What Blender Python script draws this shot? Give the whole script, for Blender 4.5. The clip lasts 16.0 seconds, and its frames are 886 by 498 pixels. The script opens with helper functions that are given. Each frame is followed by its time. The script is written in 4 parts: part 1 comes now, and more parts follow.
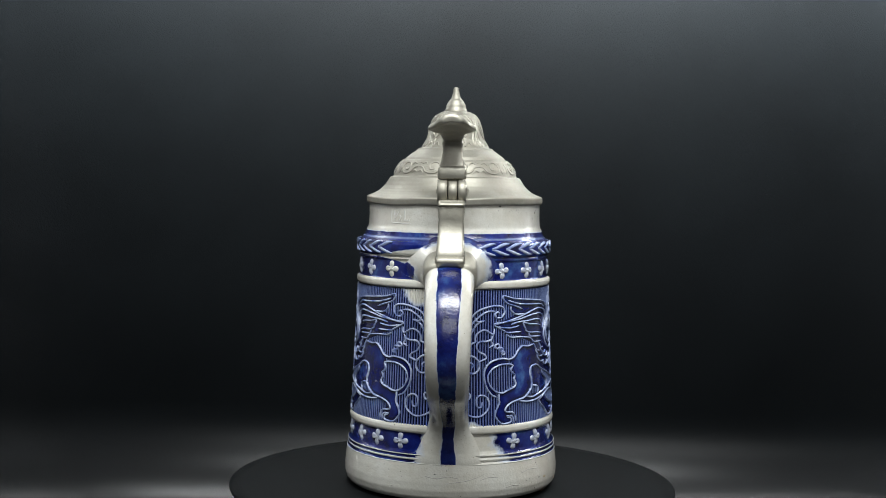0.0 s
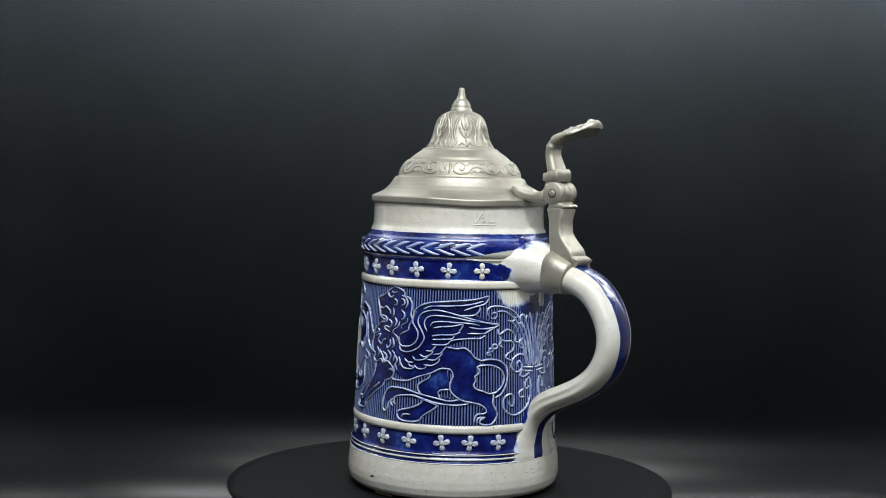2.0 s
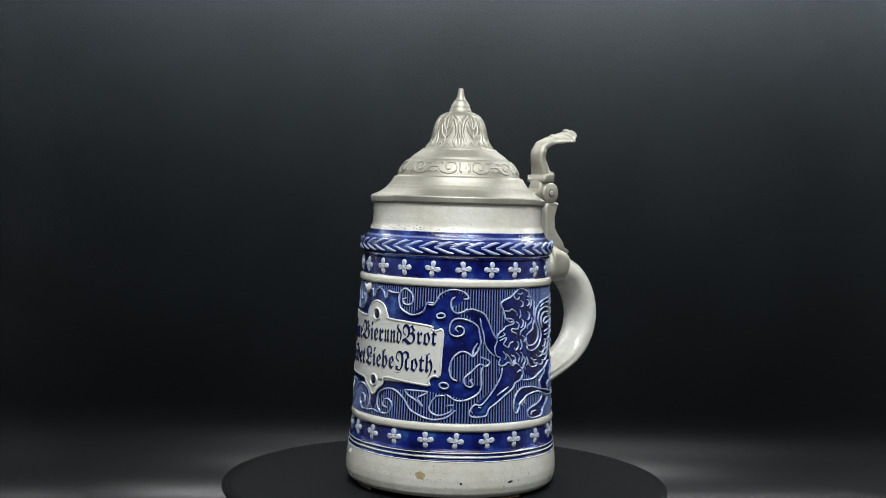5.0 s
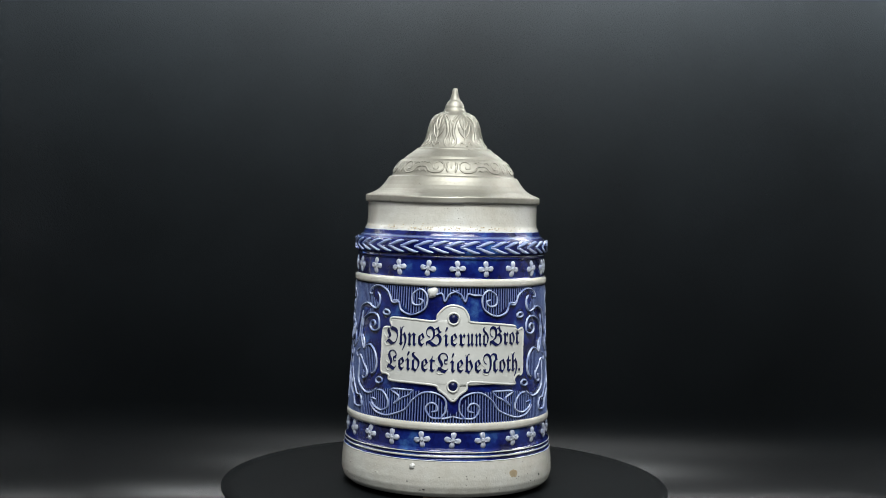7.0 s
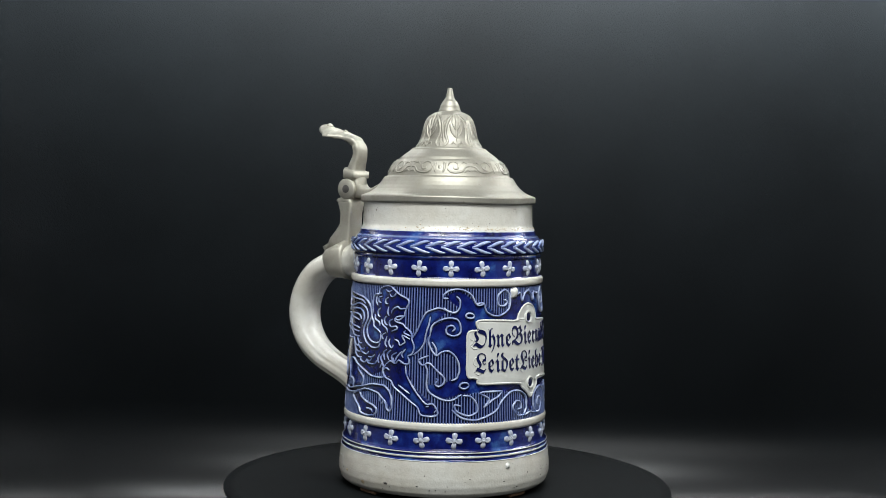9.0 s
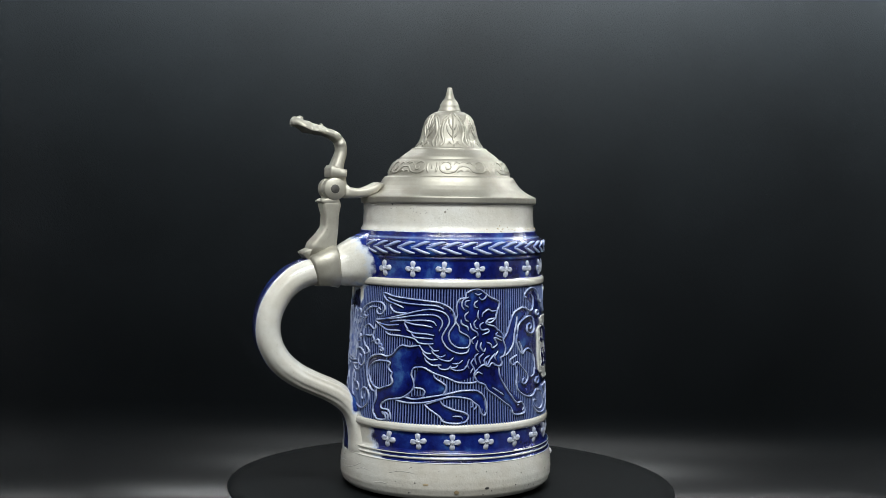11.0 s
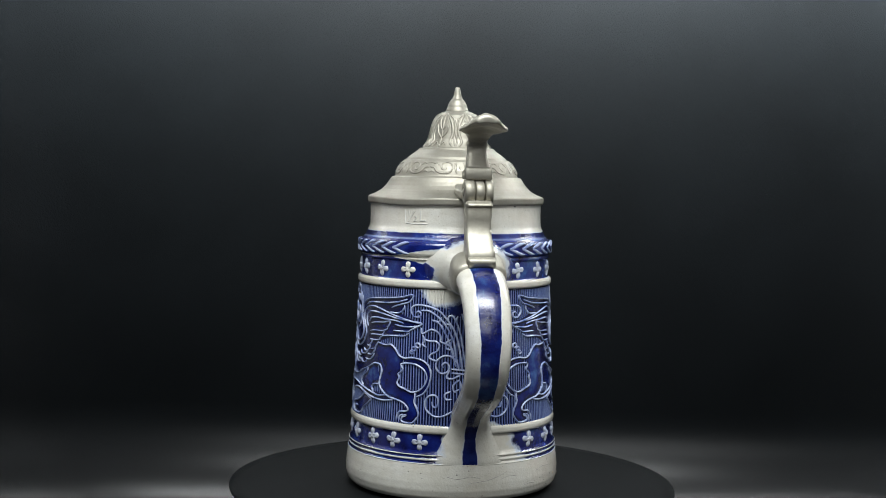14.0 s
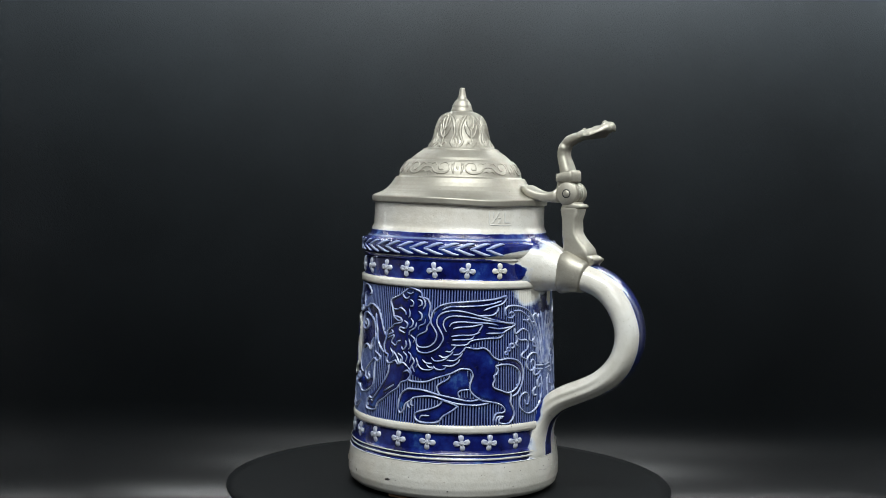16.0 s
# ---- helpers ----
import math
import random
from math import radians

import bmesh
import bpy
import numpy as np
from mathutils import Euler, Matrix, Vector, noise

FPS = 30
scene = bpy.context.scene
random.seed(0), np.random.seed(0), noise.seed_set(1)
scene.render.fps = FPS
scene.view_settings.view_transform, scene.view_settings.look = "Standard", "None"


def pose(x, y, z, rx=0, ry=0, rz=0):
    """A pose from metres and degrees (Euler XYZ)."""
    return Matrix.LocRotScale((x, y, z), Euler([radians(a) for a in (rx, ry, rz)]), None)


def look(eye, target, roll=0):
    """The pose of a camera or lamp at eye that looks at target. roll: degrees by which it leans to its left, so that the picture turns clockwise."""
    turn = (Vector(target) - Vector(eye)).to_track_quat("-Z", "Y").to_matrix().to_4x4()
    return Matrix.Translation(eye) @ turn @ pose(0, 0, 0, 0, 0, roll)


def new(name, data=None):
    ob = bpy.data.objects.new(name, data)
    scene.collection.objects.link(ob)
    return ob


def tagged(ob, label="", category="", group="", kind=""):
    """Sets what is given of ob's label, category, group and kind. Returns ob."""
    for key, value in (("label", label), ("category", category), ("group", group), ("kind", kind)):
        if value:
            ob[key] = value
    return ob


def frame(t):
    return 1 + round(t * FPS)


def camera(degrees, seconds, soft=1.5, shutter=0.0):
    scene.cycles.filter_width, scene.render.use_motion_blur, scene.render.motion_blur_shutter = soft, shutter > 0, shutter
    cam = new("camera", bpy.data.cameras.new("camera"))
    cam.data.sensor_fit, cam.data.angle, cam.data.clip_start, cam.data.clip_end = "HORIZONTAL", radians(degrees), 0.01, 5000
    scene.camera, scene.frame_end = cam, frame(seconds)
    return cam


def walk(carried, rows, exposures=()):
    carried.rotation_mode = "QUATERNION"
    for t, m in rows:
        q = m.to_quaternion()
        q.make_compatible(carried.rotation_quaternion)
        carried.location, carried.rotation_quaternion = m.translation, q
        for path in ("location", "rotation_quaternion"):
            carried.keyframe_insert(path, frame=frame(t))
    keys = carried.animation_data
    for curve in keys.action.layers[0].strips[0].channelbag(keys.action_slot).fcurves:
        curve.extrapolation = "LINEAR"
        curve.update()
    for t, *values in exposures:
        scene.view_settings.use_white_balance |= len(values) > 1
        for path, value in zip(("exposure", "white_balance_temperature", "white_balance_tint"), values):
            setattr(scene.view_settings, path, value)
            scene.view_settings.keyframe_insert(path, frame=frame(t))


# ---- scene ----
# The camera stands still before a small light box.
cam = camera(37.85, 16.0, soft=0.65)
EYE = (0.0, -0.61607, 0.13969)
AIM = (EYE[0] + math.sin(-0.00765), EYE[1] + math.cos(-0.00765), EYE[2] + math.tan(-0.04648))
walk(cam, [(0.0, look(EYE, AIM, 1.15)), (16.0, look(EYE, AIM, 1.15))])
scene.view_settings.exposure = 0.0

# ---- world and lights ----
world = bpy.data.worlds.new("world")
scene.world = world
world.use_nodes = True
world.node_tree.nodes["Background"].inputs[0].default_value = (0.8, 0.9, 1.0, 1)
world.node_tree.nodes["Background"].inputs[1].default_value = 0.006


def area_light(name, eye, target, sx, sy, power, color):
    data = bpy.data.lights.new(name, "AREA")
    data.shape, data.size, data.size_y, data.energy, data.color = "RECTANGLE", sx, sy, power, color
    ob = new(name, data)
    ob.matrix_world = look(eye, target)
    return ob


area_light("led_panel", (0.02, -0.34, 0.56), (0.0, 0.0, 0.06), 0.44, 0.14, 5.0, (0.95, 0.985, 0.99))
area_light("led_strip", (0.055, 0.112, 0.42), (0.055, 0.212, 0.4335), 0.72, 0.03, 118.0, (0.96, 0.99, 1.0))
# soft fill added behind the camera to brighten front faces; no known fixture
area_light("front_fill", (0.10, -1.50, 0.85), (0.0, 0.0, 0.08), 0.9, 0.5, 5.6, (0.95, 0.98, 0.985))


# ---- materials ----
def material(name):
    m = bpy.data.materials.new(name)
    m.use_nodes = True
    return m, m.node_tree.nodes, m.node_tree.links, m.node_tree.nodes["Principled BSDF"]


def noise_node(n, l, scale, detail=4.0, rough=0.55):
    c = n.new("ShaderNodeTexCoord")
    t = n.new("ShaderNodeTexNoise")
    t.inputs["Scale"].default_value, t.inputs["Detail"].default_value, t.inputs["Roughness"].default_value = scale, detail, rough
    l.new(c.outputs["Object"], t.inputs["Vector"])
    return t


def ramp(n, l, source, stops):
    r = n.new("ShaderNodeValToRGB")
    e = r.color_ramp.elements
    while len(e) < len(stops):
        e.new(0.5)
    for el, (pos, col) in zip(e, stops):
        el.position, el.color = pos, (*col, 1)
    l.new(source, r.inputs[0])
    return r


def mix(n, l, fac, a, b, how="MIX"):
    m = n.new("ShaderNodeMix")
    m.data_type, m.blend_type = "RGBA", how
    for socket, value in ((m.inputs[0], fac), (m.inputs[6], a), (m.inputs[7], b)):
        if isinstance(value, (int, float)):
            socket.default_value = value
        elif isinstance(value, tuple):
            socket.default_value = (*value, 1)
        else:
            l.new(value, socket)
    return m.outputs[2]


def bump(n, l, p, height, strength, distance):
    b = n.new("ShaderNodeBump")
    b.inputs["Strength"].default_value, b.inputs["Distance"].default_value = strength, distance
    l.new(height, b.inputs["Height"])
    l.new(b.outputs[0], p.inputs["Normal"])


def math_node(n, l, how, a, b=0.0):
    m = n.new("ShaderNodeMath")
    m.operation = how
    for socket, value in ((m.inputs[0], a), (m.inputs[1], b)):
        if isinstance(value, (int, float)):
            socket.default_value = value
        else:
            l.new(value, socket)
    return m.outputs[0]


def stoneware_material():
    """Salt-glazed stoneware: grey-white clay where the attribute "cobalt" is 0, blue glaze where it is 1, thinner on high edges ("high")."""
    m, n, l, p = material("salt_glazed_stoneware")
    att = n.new("ShaderNodeAttribute")
    att.attribute_name = "cobalt"
    high = n.new("ShaderNodeAttribute")
    high.attribute_name = "high"
    fine, broad, speck = noise_node(n, l, 900), noise_node(n, l, 45), noise_node(n, l, 1500, 2.0)
    clay = ramp(n, l, broad.outputs[0], [(0.3, (0.60, 0.585, 0.52)), (0.55, (0.655, 0.645, 0.59)), (0.8, (0.69, 0.69, 0.655))])
    clay = mix(n, l, ramp(n, l, speck.outputs[0], [(0.27, (1, 1, 1)), (0.31, (0, 0, 0))]).outputs[0], clay.outputs[0], (0.36, 0.33, 0.27))
    blotch = noise_node(n, l, 75, 6.0, 0.62)
    blue = ramp(n, l, blotch.outputs[0], [(0.36, (0.002, 0.003, 0.040)), (0.47, (0.004, 0.008, 0.105)), (0.57, (0.008, 0.022, 0.17)), (0.68, (0.04, 0.11, 0.31))])
    thin = mix(n, l, fine.outputs[0], (0.05, 0.08, 0.24), (0.25, 0.32, 0.51))
    # near-black blue: thick cobalt, plus shade painted into grooves and beside raised lines
    pool_shade = n.new("ShaderNodeAttribute")
    pool_shade.attribute_name = "pool_shade"
    blue = mix(n, l, pool_shade.outputs["Fac"], blue.outputs[0], (0.004, 0.006, 0.035))
    blue = mix(n, l, high.outputs["Fac"], blue, thin)
    ragged = math_node(n, l, "ADD", att.outputs["Fac"], math_node(n, l, "MULTIPLY", math_node(n, l, "SUBTRACT", noise_node(n, l, 260, 5.0).outputs[0], 0.5), 0.9))
    pits = n.new("ShaderNodeTexVoronoi")
    pits.inputs["Scale"].default_value = 130.0
    l.new(n.new("ShaderNodeTexCoord").outputs["Object"], pits.inputs["Vector"])
    pit = ramp(n, l, math_node(n, l, "ADD", pits.outputs["Distance"], math_node(n, l, "MULTIPLY", blotch.outputs[0], 0.5)), [(0.22, (1, 1, 1)), (0.27, (0, 0, 0))])
    clay = mix(n, l, pit.outputs[0], clay, (0.10, 0.08, 0.06))
    tan = ramp(n, l, noise_node(n, l, 33, 6.0, 0.65).outputs[0], [(0.42, (0, 0, 0)), (0.72, (0.42, 0.42, 0.42))])
    clay = mix(n, l, tan.outputs[0], clay, (0.47, 0.40, 0.30))
    mottle = ramp(n, l, noise_node(n, l, 210, 6.0, 0.7).outputs[0], [(0.32, (0.90, 0.895, 0.875)), (0.55, (1, 1, 1))])
    clay = mix(n, l, 1.0, clay, mottle.outputs[0], "MULTIPLY")
    wash = ramp(n, l, ragged, [(0.15, (0, 0, 0)), (0.45, (1, 1, 1))])
    clay = mix(n, l, wash.outputs[0], clay, (0.52, 0.58, 0.68))
    edge = ramp(n, l, ragged, [(0.40, (0, 0, 0)), (0.62, (1, 1, 1))])
    l.new(mix(n, l, edge.outputs[0], clay, blue), p.inputs["Base Color"])
    r = ramp(n, l, broad.outputs[0], [(0.3, (0.15, 0.15, 0.15)), (0.7, (0.27, 0.27, 0.27))])
    l.new(r.outputs[0], p.inputs["Roughness"])
    p.inputs["Coat Weight"].default_value, p.inputs["Coat Roughness"].default_value = 0.45, 0.09
    skin = math_node(n, l, "ADD", fine.outputs[0], noise_node(n, l, 260, 3.0).outputs[0])
    bump(n, l, p, math_node(n, l, "MULTIPLY", skin, math_node(n, l, "ADD", math_node(n, l, "MULTIPLY", att.outputs["Fac"], 0.5), 0.5)), 0.36, 0.0005)
    return m


def plain_glaze(name, dark, light, scale, rough, coat=0.3):
    m, n, l, p = material(name)
    t = noise_node(n, l, scale, 5.0)
    l.new(ramp(n, l, t.outputs[0], [(0.3, dark), (0.7, light)]).outputs[0], p.inputs["Base Color"])
    p.inputs["Roughness"].default_value = rough
    p.inputs["Coat Weight"].default_value, p.inputs["Coat Roughness"].default_value = coat, 0.12
    bump(n, l, p, noise_node(n, l, 700).outputs[0], 0.3, 0.0002)
    return m


def pewter_material(name, light, relief):
    """Dull pewter; relief: how uneven the casting is."""
    m, n, l, p = material(name)
    broad, fine = noise_node(n, l, 70, 5.0), noise_node(n, l, 900, 4.0)
    tone = ramp(n, l, broad.outputs[0], [(pos, tuple(light * c for c in tone)) for pos, tone in ((0.3, (0.315, 0.30, 0.25)), (0.5, (0.375, 0.358, 0.305)), (0.75, (0.415, 0.397, 0.34)))])
    spots = ramp(n, l, noise_node(n, l, 420, 2.0).outputs[0], [(0.22, (1, 1, 1)), (0.28, (0, 0, 0))])
    l.new(mix(n, l, spots.outputs[0], tone.outputs[0], (0.22, 0.2, 0.17)), p.inputs["Base Color"])
    p.inputs["Metallic"].default_value = 0.85
    l.new(ramp(n, l, fine.outputs[0], [(0.3, (0.49, 0.49, 0.49)), (0.7, (0.62, 0.62, 0.62))]).outputs[0], p.inputs["Roughness"])
    bump(n, l, p, math_node(n, l, "ADD", math_node(n, l, "MULTIPLY", fine.outputs[0], 0.4), noise_node(n, l, 190, 3.0).outputs[0]), relief, 0.0005)
    return m


def sheet_material(name, color, rough, scale, specular=0.5):
    m, n, l, p = material(name)
    t = noise_node(n, l, scale, 6.0)
    l.new(ramp(n, l, t.outputs[0], [(0.3, tuple(c * 0.8 for c in color)), (0.7, tuple(c * 1.2 for c in color))]).outputs[0], p.inputs["Base Color"])
    p.inputs["Roughness"].default_value, p.inputs["Specular IOR Level"].default_value = rough, specular
    bump(n, l, p, noise_node(n, l, scale * 20, 3.0).outputs[0], 0.1, 0.0003)
    return m


STONEWARE = stoneware_material()
RIDGE = plain_glaze("thin_blue_glaze_on_ridge", (0.08, 0.13, 0.36), (0.52, 0.58, 0.74), 220, 0.25)
ROSETTE = plain_glaze("pale_glaze_on_rosette", (0.30, 0.34, 0.48), (0.60, 0.62, 0.66), 300, 0.25)
PLAQUE = plain_glaze("cream_grey_glaze", (0.55, 0.55, 0.51), (0.65, 0.65, 0.61), 120, 0.28)
PEWTER_DARK = plain_glaze("near_black_matte", (0.02, 0.02, 0.018), (0.06, 0.055, 0.05), 400, 0.6, 0.0)
IRON = plain_glaze("iron_stained_glaze", (0.30, 0.22, 0.12), (0.50, 0.42, 0.28), 300, 0.35)
CORK = plain_glaze("brown_cork", (0.16, 0.09, 0.05), (0.34, 0.21, 0.13), 900, 0.8, 0.0)
SMEAR = plain_glaze("grey_smear_in_clay", (0.26, 0.25, 0.23), (0.52, 0.50, 0.45), 500, 0.5, 0.0)
INK = plain_glaze("dark_cobalt_glaze", (0.004, 0.005, 0.03), (0.010, 0.015, 0.09), 300, 0.2)
PEWTER = pewter_material("pewter", 0.93, 0.14)
PEWTER_CAST = pewter_material("cast_pewter", 1.12, 0.26)
BLACK_SHEET = sheet_material("black_backdrop_sheet", (0.0014, 0.0018, 0.0021), 0.26, 12, 0.24)
TABLE_BLACK = sheet_material("black_turntable_plastic", (0.005, 0.006, 0.0065), 0.55, 30, 0.08)
SILVER = sheet_material("silvered_box_lining", (0.30, 0.30, 0.30), 0.4, 20)
ROOM = sheet_material("dull_room_paint", (0.10, 0.10, 0.10), 0.8, 3)


# ---- mesh helpers ----
MM = 0.001


def part(name, bm, mat, parent=None, label="", smooth=True):
    """Links a bmesh (or a mesh) as one mesh object, under its thing or part."""
    if isinstance(bm, bmesh.types.BMesh):
        data = bpy.data.meshes.new(name)
        bm.to_mesh(data)
        bm.free()
    else:
        data = bm
    if not data.materials:
        data.materials.append(mat)
    data.polygons.foreach_set("use_smooth", [smooth] * len(data.polygons))
    ob = new(name, data)
    ob.parent = parent
    return tagged(ob, label) if label else ob


def grid_mesh(name, co, closed_u=True, closed_v=False, attrs=None):
    """A mesh from an array of points (rows v, columns u); attrs: float values of the same shape."""
    rows, cols = co.shape[:2]
    data = bpy.data.meshes.new(name)
    u1 = cols if closed_u else cols - 1
    v1 = rows if closed_v else rows - 1
    v, u = np.meshgrid(np.arange(v1), np.arange(u1), indexing="ij")
    a = v * cols + u
    b = v * cols + (u + 1) % cols
    c = ((v + 1) % rows) * cols + (u + 1) % cols
    d = ((v + 1) % rows) * cols + u
    quads = np.stack([a, b, c, d], -1).reshape(-1, 4)
    data.from_pydata(co.reshape(-1, 3).tolist(), [], quads.tolist())
    for key, values in (attrs or {}).items():
        layer = data.attributes.new(key, "FLOAT", "POINT")
        layer.data.foreach_set("value", np.asarray(values, dtype=np.float32).reshape(-1))
    data.update()
    return data


def smooth_line(points, step=0.6, closed=False):
    """A curve through the points (Catmull-Rom), with a point about every step."""
    p = np.array(points, dtype=float)
    if len(p) == 2 and not closed:
        k = max(2, int(np.linalg.norm(p[1] - p[0]) / step) + 1)
        return p[0] + (p[1] - p[0]) * np.linspace(0, 1, k)[:, None]
    q = np.vstack([p[-1], p, p[0], p[1]]) if closed else np.vstack([2 * p[0] - p[1], p, 2 * p[-1] - p[-2]])
    out = []
    for i in range(1, len(q) - 2):
        k = max(2, int(np.linalg.norm(q[i + 1] - q[i]) / step) + 1)
        t = np.linspace(0, 1, k, endpoint=False)[:, None]
        out.append(0.5 * (2 * q[i] + (q[i + 1] - q[i - 1]) * t + (2 * q[i - 1] - 5 * q[i] + 4 * q[i + 1] - q[i + 2]) * t ** 2
                          + (3 * q[i] - q[i - 1] - 3 * q[i + 1] + q[i + 2]) * t ** 3))
    if not closed:
        out.append(q[-2][None])
    return np.vstack(out)


def densify(profile, step):
    """Straight runs of an (r, z) profile cut into short ones."""
    out = []
    for (r0, z0), (r1, z1) in zip(profile, profile[1:]):
        k = max(1, int(math.hypot(r1 - r0, z1 - z0) / step))
        out += [(r0 + (r1 - r0) * i / k, z0 + (z1 - z0) * i / k) for i in range(k)]
    return np.array(out + [profile[-1]])


def around(th, r, z):
    """A place on the stein: th degrees round from the handle's side, r and z in mm."""
    a = np.radians(th)
    return np.stack([np.sin(a) * r, -np.cos(a) * r, z + 0 * a], -1) * MM


def turned(name, profile, mat, parent, label="", segments=360, step=0.6, shade=None, round_profile=False):
    """A surface turned round the axis from an (r, z) profile in mm."""
    p = smooth_line(profile, step) if round_profile else densify(profile, step)
    th = np.arange(segments) * 360.0 / segments
    co = around(th[None, :], p[:, :1], p[:, 1:])
    attrs = None
    if shade:
        tt, zz = np.meshgrid(th, p[:, 1])
        attrs = shade(tt, zz)
    return part(name, grid_mesh(name, co, attrs=attrs), mat, parent, label)


# ---- the light box and the room round it ----
def box_mesh(x0, x1, y0, y1, z0, z1, bevel=0.0):
    bm = bmesh.new()
    bmesh.ops.create_cube(bm, size=1.0)
    bmesh.ops.scale(bm, vec=(x1 - x0, y1 - y0, z1 - z0), verts=bm.verts)
    bmesh.ops.translate(bm, vec=((x0 + x1) / 2, (y0 + y1) / 2, (z0 + z1) / 2), verts=bm.verts)
    if bevel:
        bmesh.ops.bevel(bm, geom=bm.edges[:], offset=bevel, segments=2, affect="EDGES")
    return bm


FLOOR = -0.075


def backdrop():
    """One black sheet: flat under the turntable, swept up into the rear wall."""
    y0, y1, radius, top = -0.75, 0.212, 0.075, 0.62
    line = [(y0, FLOOR), (y1 - radius, FLOOR)]
    line += [(y1 - radius + radius * math.sin(a), FLOOR + radius - radius * math.cos(a)) for a in np.radians(np.arange(5, 91, 5))]
    line += [(y1, top)]
    front = densify(line, 0.02)
    back = front + np.array([0.002, -0.002])
    loop = np.vstack([front, back[::-1]])
    xs = np.linspace(-0.418, 0.418, 40)
    co = np.stack([np.broadcast_to(xs[None, :], (len(loop), 40)), np.repeat(loop[:, :1], 40, 1), np.repeat(loop[:, 1:], 40, 1)], -1)
    ob = part("backdrop", grid_mesh("backdrop", co, closed_u=False, closed_v=True), BLACK_SHEET)
    return tagged(ob, "matte black backdrop sheet swept up behind the turntable", "backdrop", kind="structure")


def dust():
    """A few pale specks that cling to the backdrop."""
    bm = bmesh.new()
    for x, z, r in ((0.1055, 0.1447, 0.0006), (0.1669, 0.1282, 0.0004), (-0.2576, 0.2031, 0.0005), (0.1986, 0.2094, 0.0005), (0.0887, 0.0817, 0.0004), (0.1148, 0.0229, 0.0005), (0.084, 0.0237, 0.0004)):
        bmesh.ops.create_icosphere(bm, subdivisions=1, radius=r * 0.6, matrix=Matrix.Translation((x, 0.212 - r * 0.3, z)))
    return tagged(part("dust_specks", bm, ROOM), "pale dust specks clinging to the black backdrop", "dust", kind="stuff")


def setting():
    backdrop()
    dust()
    for x0, x1, side in ((-0.44, -0.42, "wall_left"), (0.42, 0.44, "wall_right")):
        tagged(part(side, box_mesh(x0, x1, -0.25, 0.48, -0.09, 0.64), SILVER, smooth=False),
               "silvered side panel of a photo light box", "wall", kind="structure")
    tagged(part("wall_back", box_mesh(-0.44, 0.44, 0.48, 0.5, -0.09, 0.64), SILVER, smooth=False),
           "rear panel of a photo light box", "wall", kind="structure")
    tagged(part("floor", box_mesh(-2.0, 2.0, -2.5, 1.5, -0.13, -0.09), ROOM, smooth=False),
           "dull dark table under the light box", "floor", kind="structure")
    tagged(part("ceiling", box_mesh(-2.0, 2.0, -2.5, 1.5, 1.5, 1.54), ROOM, smooth=False),
           "dull dark room ceiling", "ceiling", kind="structure")
    for name, b in (("wall_south", (-2.0, 2.0, -2.54, -2.5)), ("wall_north", (-2.0, 2.0, 1.5, 1.54)),
                    ("wall_west", (-2.04, -2.0, -2.5, 1.5)), ("wall_east", (2.0, 2.04, -2.5, 1.5))):
        tagged(part(name, box_mesh(*b, -0.13, 1.54), ROOM, smooth=False), "dull dark room wall", "wall", kind="structure")


def turntable():
    """A black disc on a low drum; it turns a little off its axis."""
    table = tagged(new("turntable"), "round matte black motorised display turntable under the beer stein", "turntable")
    cx, cy = 0.00189, 0.00064

    def lathe(name, profile, mat, label=""):
        p = np.array(profile)
        a = np.radians(np.arange(0, 360, 2.0))
        co = np.stack([cx + p[:, :1] * np.cos(a), cy + p[:, :1] * np.sin(a), np.repeat(p[:, 1:], len(a), 1)], -1)
        return part(name, grid_mesh(name, co), mat, table, label)
    lathe("disc", [(0.0001, 0.0), (0.03, 0.0), (0.06, 0.0), (0.1, 0.0), (0.1056, -0.0001), (0.1059, -0.0005), (0.10595, -0.0012), (0.1055, -0.0022), (0.104, -0.003), (0.0001, -0.003)], TABLE_BLACK)
    lathe("drum", [(0.0001, -0.0035), (0.066, -0.0035), (0.068, -0.006), (0.070, FLOOR + 0.003), (0.068, FLOOR), (0.0001, FLOOR)], TABLE_BLACK, "black plastic drum under the disc")
    return table


# ---- the stein ----
def wobble(th, z, k):
    """Smooth irregular values between -1 and 1 for hand-brushed borders."""
    a = np.radians(th)
    return (np.sin(5 * a + 0.21 * z + k) + np.sin(11 * a - 0.13 * z + 2.1 * k) + np.sin(19 * a + 0.47 * z + 3.7 * k)) / 3


def ring_offset(th, centre):
    return (th - centre + 180.0) % 360.0 - 180.0


